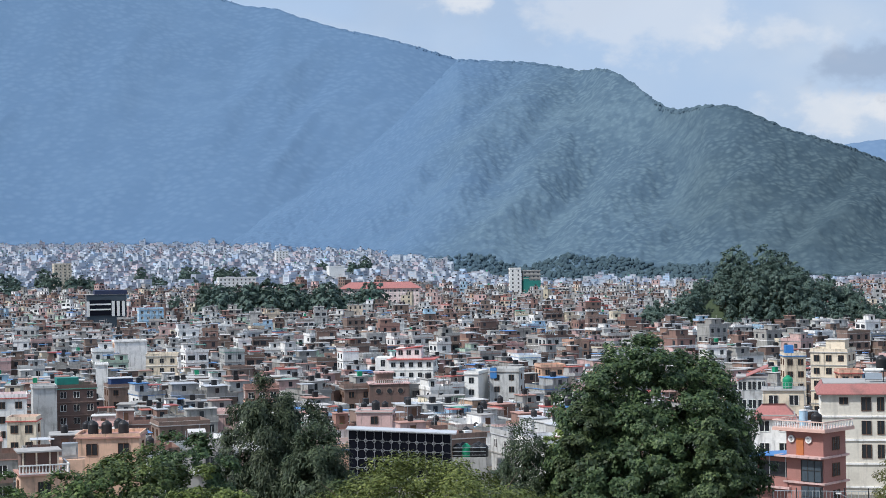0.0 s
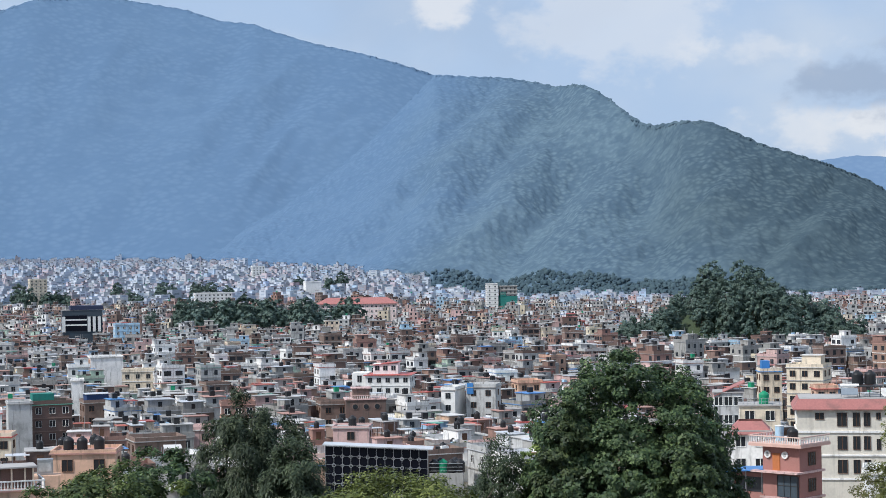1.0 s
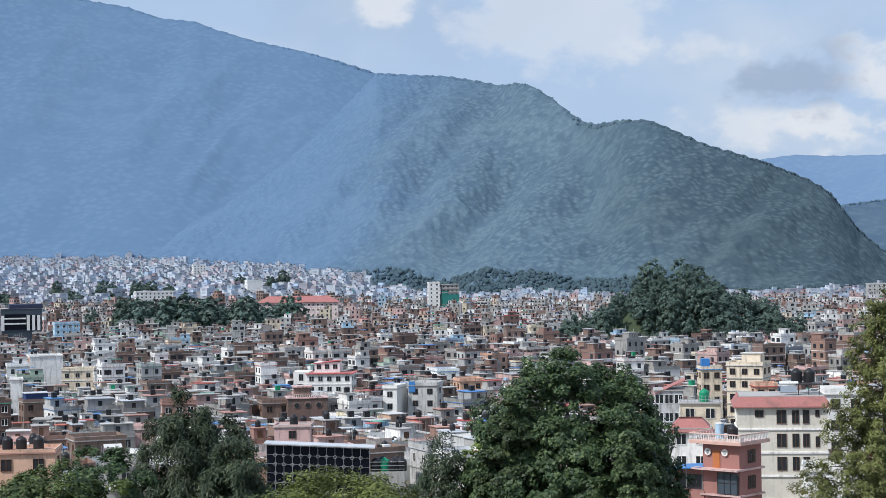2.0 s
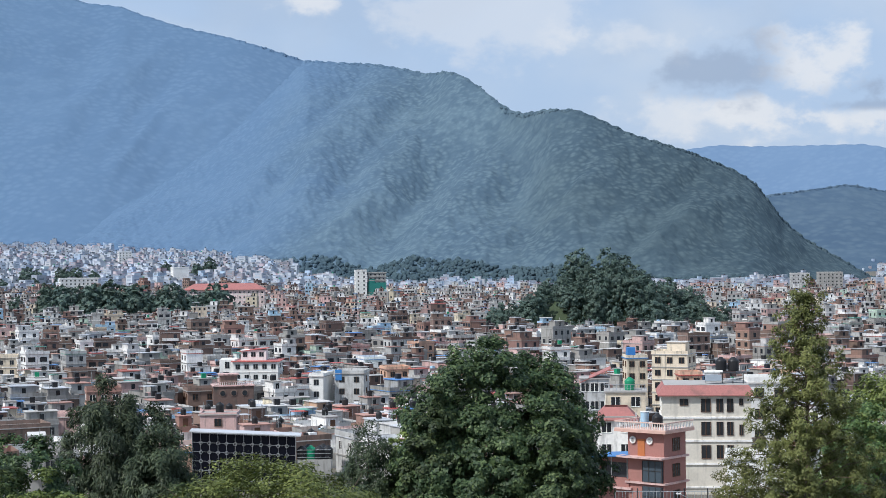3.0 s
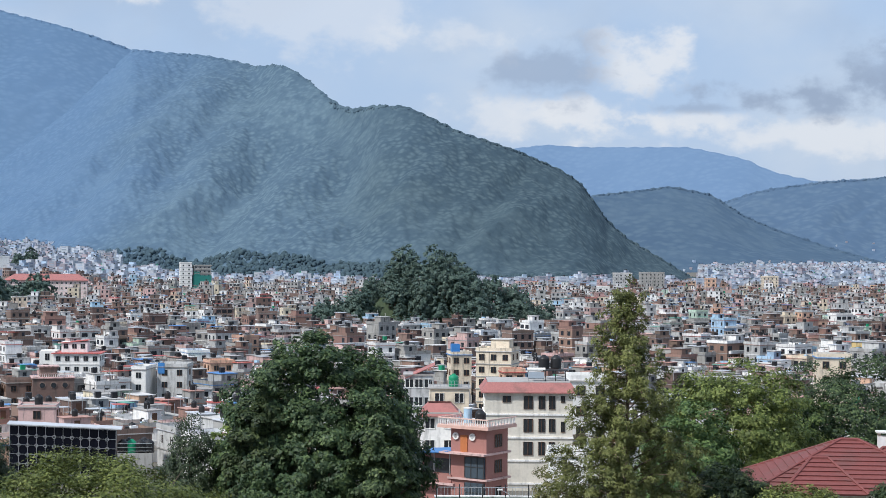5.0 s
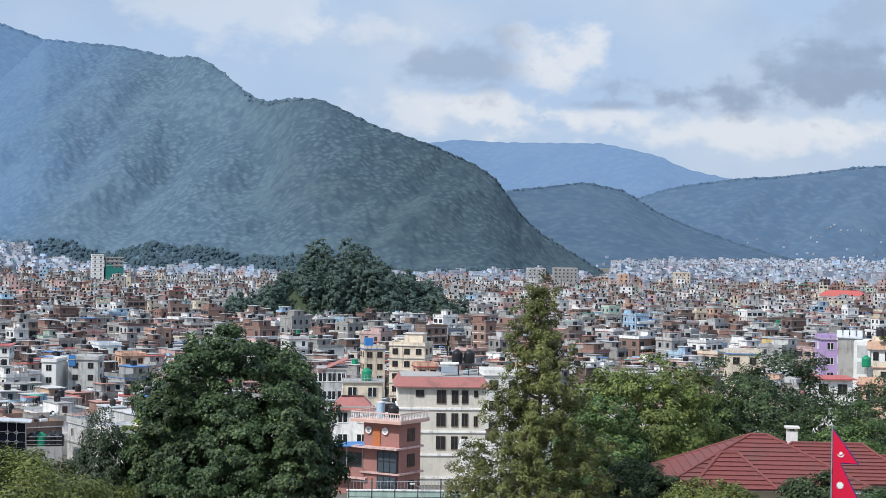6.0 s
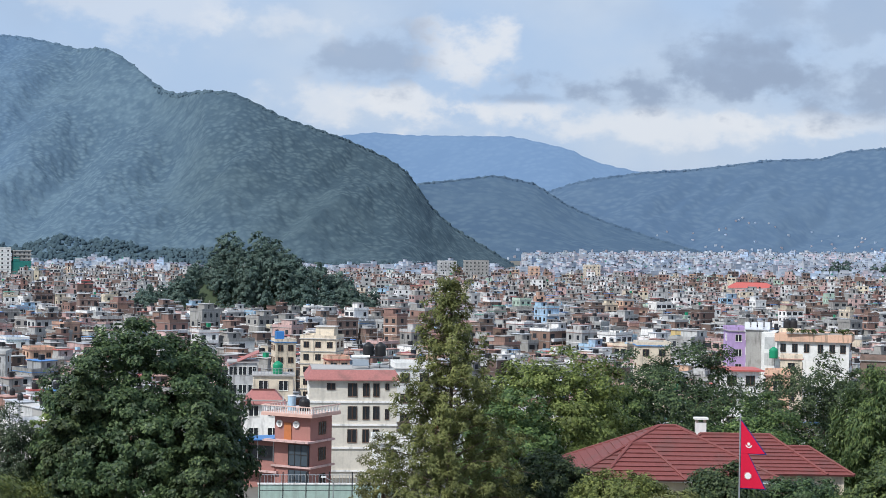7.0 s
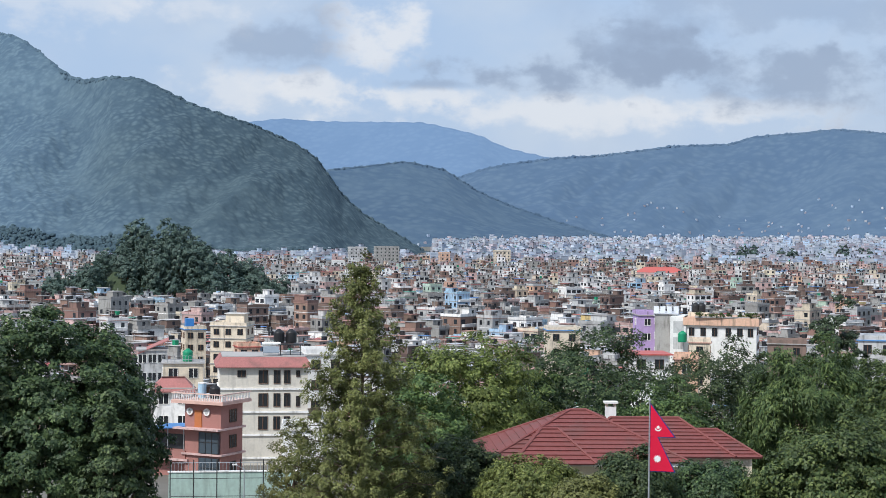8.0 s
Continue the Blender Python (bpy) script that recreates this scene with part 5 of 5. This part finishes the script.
for k in range(4):
    bm = box(B(), -1.9 + k * 1.3, -1, h + .3, 1.0, 3.4, .1)
    bmesh.ops.rotate(bm, verts=bm.verts, cent=(0, -1, h + .8), matrix=Matrix.Rotation(radians(32), 3, "X"))
    part("solar_panel", bm, ROOFS[6], ob)
block("lilac_house", 15.55, 372, -.0510, 3.6, 7, 2.9, LILAC, ROOFS[0], "lilac painted house with a white window", 10, 1, 1, WINDOWS[0])
block("house", 19.9, 350, -.0650, 7, 6, 2.9, BROWNB, ROOFS[0], "brown house with a dark railed terrace", 0, 2, 1, WINDOWS[1])
ob, h = block("red_roof_house", 15.6, 262, -.0720, 5.2, 6, 2.9, WHITE_W, RED_SHEET, "whitewashed house under a bright red sheet roof", 12, 2, 1, WINDOWS[1], parapet=0, over=.6)
block("house", 16.85, 268, -.0745, 3.4, 4, 2.9, PEACH, ROOFS[1], "peach house with a small balcony", 0, 1, 1, WINDOWS[0])
block("house", 22.6, 300, -.0620, 6, 6, 2.9, GREYP, ROOFS[3], "grey house with a navy shelter and tanks", 0, 2, 1, WINDOWS[1])
block("house", 13.0, 370, -.0600, 6.5, 6, 2.9, CREAM, ROOFS[3], "cream house with blue roof sheets", 8, 2, 1, WINDOWS[1])


# the bungalow with the red tiled roof
def tiled_slope(ob, a, b, c, d, rows, mat):
    """One roof slope from the eaves a-b up to the ridge d-c, laid in stepped courses of tiles."""
    a, b, c, d = map(Vector, (a, b, c, d))
    nrm = (b - a).cross(d - a).normalized()
    slope = new("roof_slope", None)
    slope.parent = ob
    for k in range(rows):
        t0, t1 = k / rows, (k + 1) / rows + .01
        p0, p1, q0, q1 = a.lerp(d, t0), b.lerp(c, t0), a.lerp(d, t1), b.lerp(c, t1)
        bm = B()
        v = [bm.verts.new(p) for p in (p0 + nrm * .09, p1 + nrm * .09, q1 + nrm * .02, q0 + nrm * .02, p0 - nrm * .02, p1 - nrm * .02)]
        bm.faces.new((v[0], v[1], v[2], v[3]))
        bm.faces.new((v[4], v[5], v[1], v[0]))
        part("tile_course", bm, mat, slope)


def hip(ob, x, y, w, d, low, high, mat, ridge, rows=12):
    """A hipped roof with its ridge along x."""
    A, Bq, C, D = (x - w / 2, y - d / 2, low), (x + w / 2, y - d / 2, low), (x + w / 2, y + d / 2, low), (x - w / 2, y + d / 2, low)
    L, R = (x - ridge / 2, y, high), (x + ridge / 2, y, high)
    tiled_slope(ob, A, Bq, R, L, rows, mat)
    tiled_slope(ob, C, D, L, R, rows, mat)
    tiled_slope(ob, D, A, L, L, rows, mat)
    tiled_slope(ob, Bq, C, R, R, rows, mat)
    for p, q in ((A, L), (D, L), (Bq, R), (C, R), (L, R)):
        part("ridge_cap", rod(B(), Vector(p) + Vector((0, 0, .06)), Vector(q) + Vector((0, 0, .06)), .09, sides=6), mat, ob)


ob, z = place("bungalow", 14.2, 101, "cream bungalow with a hipped red tile roof and chimney", "house", 8)
KEEP_OUT.append((25, 97, 12))
hi, lo = rise(101, -.1037, z), rise(101, -.1262, z)
part("wall", box(B(), -1.0, 0, -3, 9.2, 7, lo + 3), CREAM, ob)
part("wing_wall", box(B(), 4.9, 0.9, -3, 6.6, 4.2, lo + 2.9), CREAM, ob)
hip(ob, -1.2, 0, 10.8, 8.6, lo, hi, RED_TILE, 0.9)
hip(ob, 2.6, 0.8, 8.8, 6.8, lo + .05, hi - .5, RED_TILE, 3.8, 11)
hip(ob, 5.9, 1.0, 5.6, 5.0, lo - .1, hi - 1.15, RED_TILE, 1.6, 8)
hip(ob, -3.0, -2.2, 4.4, 5.2, lo - .05, lo + 1.5, RED_TILE, 0.9, 8)
part("eaves_board", box(B(), -1.0, 0, lo - .2, 10.8, 8.4, .18), WHITE, ob)
for u in (-4.2, -2.2, 1.5):
    put_window(ob, WINDOWS[0], u, -3.5, lo - 2.0)
ch = part("chimney", box(B(), .75, 1.1, hi - 1.85, .55, .55, 2.0), WHITE, ob)
part("chimney_cap", box(B(), .75, 1.1, hi + .33, .75, .75, .1), WHITE, ch)
for a, b in ((-1, -1), (1, -1), (-1, 1), (1, 1)):
    part("chimney_leg", box(B(), .75 + a * .22, 1.1 + b * .22, hi + .15, .1, .1, .18), CREAM, ch)


# the two-pointed crimson flag
def wave(u, v):
    return 0.10 * math.sin(u * 3.2 + v * 1.3) * u


def cloth(outline, off, mat, name, parent):
    """A flat piece of the flag, cut fine enough to follow its folds."""
    bm = B()
    bm.faces.new([bm.verts.new((x, 0, zz)) for x, zz in outline])
    bmesh.ops.triangulate(bm, faces=bm.faces)
    bmesh.ops.subdivide_edges(bm, edges=bm.edges, cuts=4, use_grid_fill=True)
    for v in bm.verts:
        v.co.y = wave(v.co.x, v.co.z) + off
    return part(name, bm, mat, parent)


def fan(cx, cz, pts, off, name, parent):
    """A small emblem: triangles from its middle to its outline."""
    bm = B()
    mid = bm.verts.new((cx, wave(cx, cz) + off, cz))
    rim = [bm.verts.new((x, wave(x, zz) + off, zz)) for x, zz in pts]
    for k in range(len(rim)):
        bm.faces.new((mid, rim[k - 1], rim[k]))
    return part(name, bm, CLOTH_WHITE, parent)


def star(cx, cz, r1, r2, n):
    return [(cx + (r1 if k % 2 == 0 else r2) * math.cos(math.pi * k / n), cz + (r1 if k % 2 == 0 else r2) * math.sin(math.pi * k / n)) for k in range(2 * n)]


fl, z = place("flag", 15.74, 56, "crimson two-pointed flag with blue edge on a pole", "flag")
top = rise(56, -.0985, z)
part("pole", rod(B(), (0, 0, -.5), (0, 0, top + .05), .03, .022, 8), STEEL, fl)
part("finial", rod(B(), (0, 0, top + .05), (0, 0, top + .16), .035, .0, 8), STEEL, fl)
drop = 2.10
for tag, lo_ in (("border", 0.0), ("field", 1.0)):
    e = 0.022 * lo_
    up = [(.02 + e * .5, top - e * 2.2), (.80 - e * 2.4, top - 1.05 + e), (.02 + e * .5, top - 1.05 + e)]
    low = [(.02 + e * .5, top - .56 - e * 2.2), (.80 - e * 2.0, top - drop + e), (.02 + e * .5, top - drop + e)]
    for off in ((0.0,) if not lo_ else (-.012, .012)):
        for shape, more in ((up, 0.0), (low, 0.003)):
            cloth(shape, off + more, CRIMSON if lo_ else FLAG_BLUE, tag, fl)
for off in (-.012, .012):
    fan(.26, top - .84, [(.26 + .10 * math.cos(a), top - .76 + .10 * math.sin(a)) for a in np.linspace(math.pi, 2 * math.pi, 12)] + [(.26 + .08 * math.cos(a), top - .76 + .045 * math.sin(a) - .03) for a in np.linspace(2 * math.pi, math.pi, 8)], off * 2.2, "moon", fl)
    fan(.26, top - .74, star(.26, top - .74, .06, .04, 8), off * 2.6, "moon_rays", fl)
    fan(.25, top - 1.70, star(.25, top - 1.70, .125, .08, 12), off * 2.2, "sun", fl)



def free(x, y, radius):
    for a, b, q in KEEP_OUT:
        if (a - x) ** 2 + (b - y) ** 2 < (q + radius) ** 2:
            return False
    return True


def pick(rng, weights):
    return int(rng.choice(len(weights), p=np.array(weights) / sum(weights)))


WALL_ODDS = [20, 5, 12, 20, 10, 12, 20, 1.6, 2.5, 1, 7, .2]
ROOF_ODDS = [38, 17, 24, 2.5, 5, 1.5, 12]


def plan_house(rng):
    """The numbers of one house: size, storeys, stair room, colours."""
    w, d = rng.uniform(4.8, 9.0), rng.uniform(5.4, 9.2)
    n = pick(rng, [4, 9, 5.5, 1.4, .3]) + 2
    return dict(w=w, d=d, n=n, h=rng.uniform(2.75, 3.05), wall=pick(rng, WALL_ODDS), roof=pick(rng, ROOF_ODDS), stair=rng.uniform() < 0.66, sw=rng.uniform(0.35, 0.75), sd=rng.uniform(0.35, 0.8),
                sx=rng.choice([-1, 1]), sy=rng.choice([-1, 1]), upper=pick(rng, WALL_ODDS) if rng.uniform() < 0.25 else -1, shed=rng.uniform() < 0.36, tank=rng.uniform() < 0.5, trim=rng.uniform() < 0.6, balcony=rng.uniform() < 0.45)


def heap_house(hp, x, y, z, turn, p, rng, detail, far):
    """One house among many, as boxes in a shared mesh."""
    nw = len(HAZED_WALLS) if far else len(WALLS)
    W = rng.integers(0, 100)
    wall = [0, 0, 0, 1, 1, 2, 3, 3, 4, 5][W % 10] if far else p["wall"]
    roof = nw + p["roof"]
    glass, tank = nw + len(ROOFS), nw + len(ROOFS) + 1
    w, d, n, sh = p["w"], p["d"], p["n"], p["h"]
    top = n * sh
    hp.box(x, y, turn, 0, 0, z - 3, w, d, top + 3, wall)
    hp.box(x, y, turn, 0, 0, z + top, w + 0.3, d + 0.3, 0.15, roof)
    tz = z + top + 0.15
    if detail > 1:
        for sx, sy, lx, ly in ((0, -1, w + .3, .14), (0, 1, w + .3, .14), (-1, 0, .14, d), (1, 0, .14, d)):
            hp.box(x, y, turn, sx * (w / 2 + .08), sy * (d / 2 + .08), tz, lx, ly, 0.85, wall if p["upper"] < 0 or far else p["upper"])
        for k in range(1, n):
            hp.box(x, y, turn, 0, 0, z + k * sh - 0.1, w + 0.24, d + 0.24, 0.2, 3 if p["trim"] else 0)
        if p["balcony"]:
            k = int(rng.integers(1, n))
            hp.box(x, y, turn, 0, -d / 2 - 0.5, z + k * sh - 0.1, w * 0.8, 1.0, 0.95, 0 if p["trim"] else wall)
    if p["stair"]:
        sw, sd = w * p["sw"], d * p["sd"]
        ox, oy = p["sx"] * (w - sw) / 2 * 0.9, p["sy"] * (d - sd) / 2 * 0.9
        hp.box(x, y, turn, ox, oy, tz, sw, sd, 2.4, wall if p["upper"] < 0 or far else p["upper"])
        hp.box(x, y, turn, ox, oy, tz + 2.4, sw + .5, sd + .5, 0.15, roof)
        if detail:
            hp.box(x, y, turn, ox, oy - sd / 2 + .02, tz + .2, 0.9, 0.12, 1.8, glass)
        if p["tank"]:
            hp.box(x, y, turn, ox, oy, tz + 2.55, 1.1, 1.1, 1.2, tank + (rng.uniform() < .04))
    elif p["tank"]:
        hp.box(x, y, turn, w * .25, d * .2, tz, 1.1, 1.1, 1.3, tank)
    if p["shed"]:
        hp.box(x, y, turn, -p["sx"] * w * .22, -p["sy"] * d * .2, tz + 2.1, w * .45, d * .4, 0.12, nw + pick(rng, [1, 1, 1, 2, 3, 1, 4]))
        if detail > 1:
            for a, b in ((-1, -1), (1, -1), (-1, 1), (1, 1)):
                hp.box(x, y, turn, -p["sx"] * w * .22 + a * w * .2, -p["sy"] * d * .2 + b * d * .18, tz, .12, .12, 2.1, 3)
    if detail:
        for q in range(int(rng.integers(4, 11)) if detail > 1 else 3):
            ux, uy = rng.uniform(-.45, .45) * w, rng.uniform(-.45, .45) * d
            kind = rng.uniform()
            if kind < .35:
                hp.box(x, y, turn, ux, uy, tz, .1, .1, rng.uniform(1.5, 4.0), 3)
            elif kind < .6:
                hp.box(x, y, turn, ux, -d / 2 + .3, tz + .9, rng.uniform(1.0, 3.0), .08, rng.uniform(.1, .5), int(rng.choice([0, 3, 6, 0, 10])))
            else:
                hp.box(x, y, turn, ux, uy, tz, rng.uniform(.4, 1.6), rng.uniform(.4, 1.6), rng.uniform(.4, 1.5), int(rng.choice([0, 0, 3, 6, 10, 8, 2, 4, tank])))
    lo = max(0, n - 2) if detail == 1 else max(0, n - 2) if not detail else 0
    for k in range(lo, n):
        wz = z + k * sh + 0.85
        for side in (0, 1, 2, 3) if detail > 1 else (0, 1, 3):
            span = w if side % 2 == 0 else d
            m = max(1, int(span / 2.7)) if detail else 1
            # the widest plates are painted shade for open balconies
            ww = rng.choice([1.1, 1.3, 1.3, 2.2]) if detail else span * 0.55
            if side in (1, 3) and p["wall"] in (3, 5) and k % 2:
                continue
            for q in range(m):
                if detail and rng.uniform() < 0.12:
                    continue
                u = (q + .5) / m * span - span / 2
                if side % 2 == 0:
                    hp.plate(x, y, turn, u, (d / 2 + .04) * (side - 1), wz, side, ww, 1.45, glass)
                else:
                    hp.plate(x, y, turn, (w / 2 + .04) * (2 - side), u, wz, side, ww, 1.45, glass)


COLOUR_WORDS = ["white plaster", "cream plaster", "red brick", "raw concrete", "pink plaster", "brown brick", "grey plaster", "peach plaster", "pale blue", "pale green", "dark brick", "yellow plaster"]
ROOF_WORDS = ["grey flat roof", "tiled roof terrace", "pale roof terrace", "blue sheet roof", "red sheet roof", "green sheet roof", "grey sheet roof"]


plant_rng = np.random.default_rng(91)
PLANT_ROW = leaves_mesh("potted_plants", np.stack([plant_rng.uniform(-1.6, 1.6, 22), plant_rng.uniform(-.3, .3, 22), plant_rng.uniform(.15, .8, 22)], -1), .3, 16, .13, LEAF_MID, 92)


def own_house(x, y, z, turn, p, rng):
    """A house near enough to be built part by part."""
    w, d, n, sh = p["w"], p["d"], p["n"], p["h"]
    ob = thing("house", x, y, z, math.degrees(turn), "%s house of %d storeys with a %s" % (COLOUR_WORDS[p["wall"]], n, ROOF_WORDS[p["roof"]]), "house", "town houses")
    wall, top = WALLS[p["wall"]], n * sh
    second = WALLS[p["upper"]] if p["upper"] >= 0 else wall
    part("wall", box(B(), 0, 0, -3, w, d, top + 3), wall, ob)
    for k in range(1, n):
        part("floor_band", box(B(), 0, 0, k * sh - .12, w + .3, d + .3, .22), WALLS[3] if p["trim"] else WHITE, ob)
    part("roof", box(B(), 0, 0, top, w + .36, d + .36, .16), ROOFS[p["roof"]], ob)
    bm = B()
    for sx, sy, lx, ly in ((0, -1, w + .3, .14), (0, 1, w + .3, .14), (-1, 0, .14, d), (1, 0, .14, d)):
        box(bm, sx * (w / 2 + .08), sy * (d / 2 + .08), top + .16, lx, ly, .8)
    part("parapet", bm, second, ob)
    tz = top + .16
    cs, sn = math.cos(turn), math.sin(turn)
    if p["stair"]:
        sw, sd = w * p["sw"], d * p["sd"]
        ox, oy = p["sx"] * (w - sw) / 2 * .9, p["sy"] * (d - sd) / 2 * .9
        part("stair_room", box(B(), ox, oy, tz, sw, sd, 2.4), second, ob)
        part("stair_roof", box(B(), ox, oy, tz + 2.4, sw + .4, sd + .4, .14), ROOFS[p["roof"]], ob)
        part("door", box(B(), ox, oy - sd / 2, tz, .95, .12, 2.0), FRAME_SETS[1], ob)
        tx, ty, th = ox, oy, tz + 2.54
    else:
        tx, ty, th = w * .22, d * .2, tz
    if p["tank"]:
        tank(x + tx * cs - ty * sn, y + tx * sn + ty * cs, z + th, "green" if rng.uniform() < .06 else "black", rng.uniform(.85, 1.15))
    if p["shed"]:
        bx, by = -p["sx"] * w * .22, -p["sy"] * d * .2
        bm = B()
        for a, b in ((-1, -1), (1, -1), (-1, 1), (1, 1)):
            rod(bm, (bx + a * w * .2, by + b * d * .18, tz), (bx + a * w * .2, by + b * d * .18, tz + 2.1), .05, sides=6)
        part("shed_frame", bm, IRON, ob)
        part("shed_roof", box(B(), bx, by, tz + 2.1, w * .46, d * .42, .06), ROOFS[3 + int(rng.integers(0, 4))], ob)
    if p["balcony"]:
        k = int(rng.integers(1, n))
        bm = box(B(), 0, -d / 2 - .5, k * sh - .1, w * .8, 1.0, .14)
        box(bm, 0, -d / 2 - .96, k * sh, w * .8, .07, .9)
        for s in (-1, 1):
            box(bm, s * w * .4, -d / 2 - .5, k * sh, .07, 1.0, .9)
        part("balcony", bm, WHITE if p["trim"] else second, ob)
    for q in range(3):
        ux, uy = rng.uniform(-.42, .42) * w, rng.uniform(-.46, -.1) * d
        if rng.uniform() < .5:
            part("roof_pole", rod(B(), (ux, uy, tz), (ux + .1, uy, tz + rng.uniform(1.6, 3.8)), .04, sides=5), STEEL, ob)
        else:
            part("roof_crate", box(B(), ux, uy, tz, rng.uniform(.5, 1.4), rng.uniform(.5, 1.2), rng.uniform(.4, 1.3), rng.uniform(0, 40)), [WALLS[0], WALLS[3], TANK_BLACK, WALLS[8], ROOFS[1]][int(rng.integers(0, 5))], ob)
    if rng.uniform() < .4:
        lx, ly = rng.uniform(-.2, .2) * w, -.4 * d
        row = new("potted_plants", PLANT_ROW)
        row.matrix_basis = pose(x + lx * cs - ly * sn, y + lx * sn + ly * cs, z + tz, 0, 0, math.degrees(turn))
        tagged(row, "row of green potted plants on a roof terrace", "plants", "roof plants")
    wm = WINDOWS[pick(rng, [5, 4, 3])]
    for k in range(n):
        for side in range(4):
            span = w if side % 2 == 0 else d
            m = max(1, int(span / 3.2))
            if side == 2 or (side in (1, 3) and (p["wall"] in (3, 5) or k == 0)) or (k == 0 and n > 3):
                continue
            for q in range(m):
                if rng.uniform() < .1:
                    continue
                u = (q + .5) / m * span - span / 2
                wo = new("window", wm)
                wo.parent = ob
                if side % 2 == 0:
                    wo.matrix_basis = pose(u, (d / 2) * (side - 1), k * sh + .85, 0, 0, 0 if side == 0 else 180)
                else:
                    wo.matrix_basis = pose((w / 2) * (2 - side), u, k * sh + .85, 0, 0, 90 if side == 1 else -90)
    return ob


rng = np.random.default_rng(2024)
heaps = {"near": Heap(), "mid": Heap(), "far": Heap()}
singles = []
cell = 9.2
for gy_ in range(25, 356):
    for gx_ in range(-164, 165):
        x, y = gx_ * cell + rng.uniform(-1.5, 1.5), gy_ * cell + rng.uniform(-1.5, 1.5)
        r, az = math.hypot(x, y), math.degrees(math.atan2(x, y))
        p = plan_house(rng)
        luck = rng.uniform()
        twist = rng.normal()
        if abs(az) > 24 or r < 255 or r > 3250:
            continue
        if -9.0 < az < 9.0 and r > (2010 if az < 0 else 2080) + 90 * math.sin(az * 1.3):
            continue
        if -11 < az <= -9 and r > 2560:
            continue
        if luck < (0.07 if r < 1200 else 0.22 if r < 1700 else 0.60):
            continue
        if not free(x, y, 4.0):
            continue
        turn = radians(18 * math.sin(x * 0.004 + 1.0) + 22 * math.sin(y * 0.0031 + x * 0.002) + 5 * twist)
        z = float(ground_z(x, y))
        p["n"] = min(p["n"], 2 if r < 430 else 3 if r < 560 else 9)
        if r < 470 and len(singles) < 190:
            singles.append((r, x, y, z, turn, p))
        elif r < 1000:
            heap_house(heaps["near"], x, y, z, turn, p, rng, 2, False)
        elif r < 1700:
            heap_house(heaps["mid"], x, y, z, turn, p, rng, 1, False)
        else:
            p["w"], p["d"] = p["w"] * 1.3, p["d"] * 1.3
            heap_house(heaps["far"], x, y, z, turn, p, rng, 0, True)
for r, x, y, z, turn, p in singles:
    own_house(x, y, z, turn, p, rng)
near_mats = WALLS + ROOFS + [GLASS_DARK, TANK_BLACK, TANK_GREEN]
far_mats = HAZED_WALLS + HAZED_ROOFS + [HAZED_GLASS, TANK_BLACK, TANK_GREEN]
for key, mats, label in (("near", near_mats, "crowded brick and plaster houses with flat roofs"), ("mid", near_mats, "densely packed small houses of the town"), ("far", far_mats, "far houses filling the valley, pale with painted haze")):
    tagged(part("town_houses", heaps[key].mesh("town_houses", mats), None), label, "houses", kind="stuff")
village = Heap()
for field, count, low, high, seed in ((SIDE, 420, 0.0, 0.42, 71), (LOW, 90, 0.0, 0.30, 72), (FRONT, 12, 0.02, 0.2, 73)):
    v, rows = field
    rng = np.random.default_rng(seed)
    for k in range(count):
        i = int(rows * (low + (high - low) * rng.uniform() ** 3.0))
        p = v[i, int(rng.integers(0, v.shape[1]))]
        wd = rng.uniform(2.4, 5.0)
        village.box(p[0], p[1], rng.uniform(-.6, .6), 0, 0, p[2] - 3, wd, wd, rng.uniform(2.0, 4.0) + 3, int(rng.choice([1, 2, 2, 3, 3, 5])))
        village.box(p[0], p[1], rng.uniform(-.6, .6), wd * .2, 0, p[2] - 3, wd * .6, wd * .5, rng.uniform(5.5, 7.5), int(rng.choice([1, 2, 3, 7])))
tagged(part("village_houses", village.mesh("village_houses", far_mats), None), "scattered village houses on the far slopes, pale with painted haze", "houses", kind="stuff")
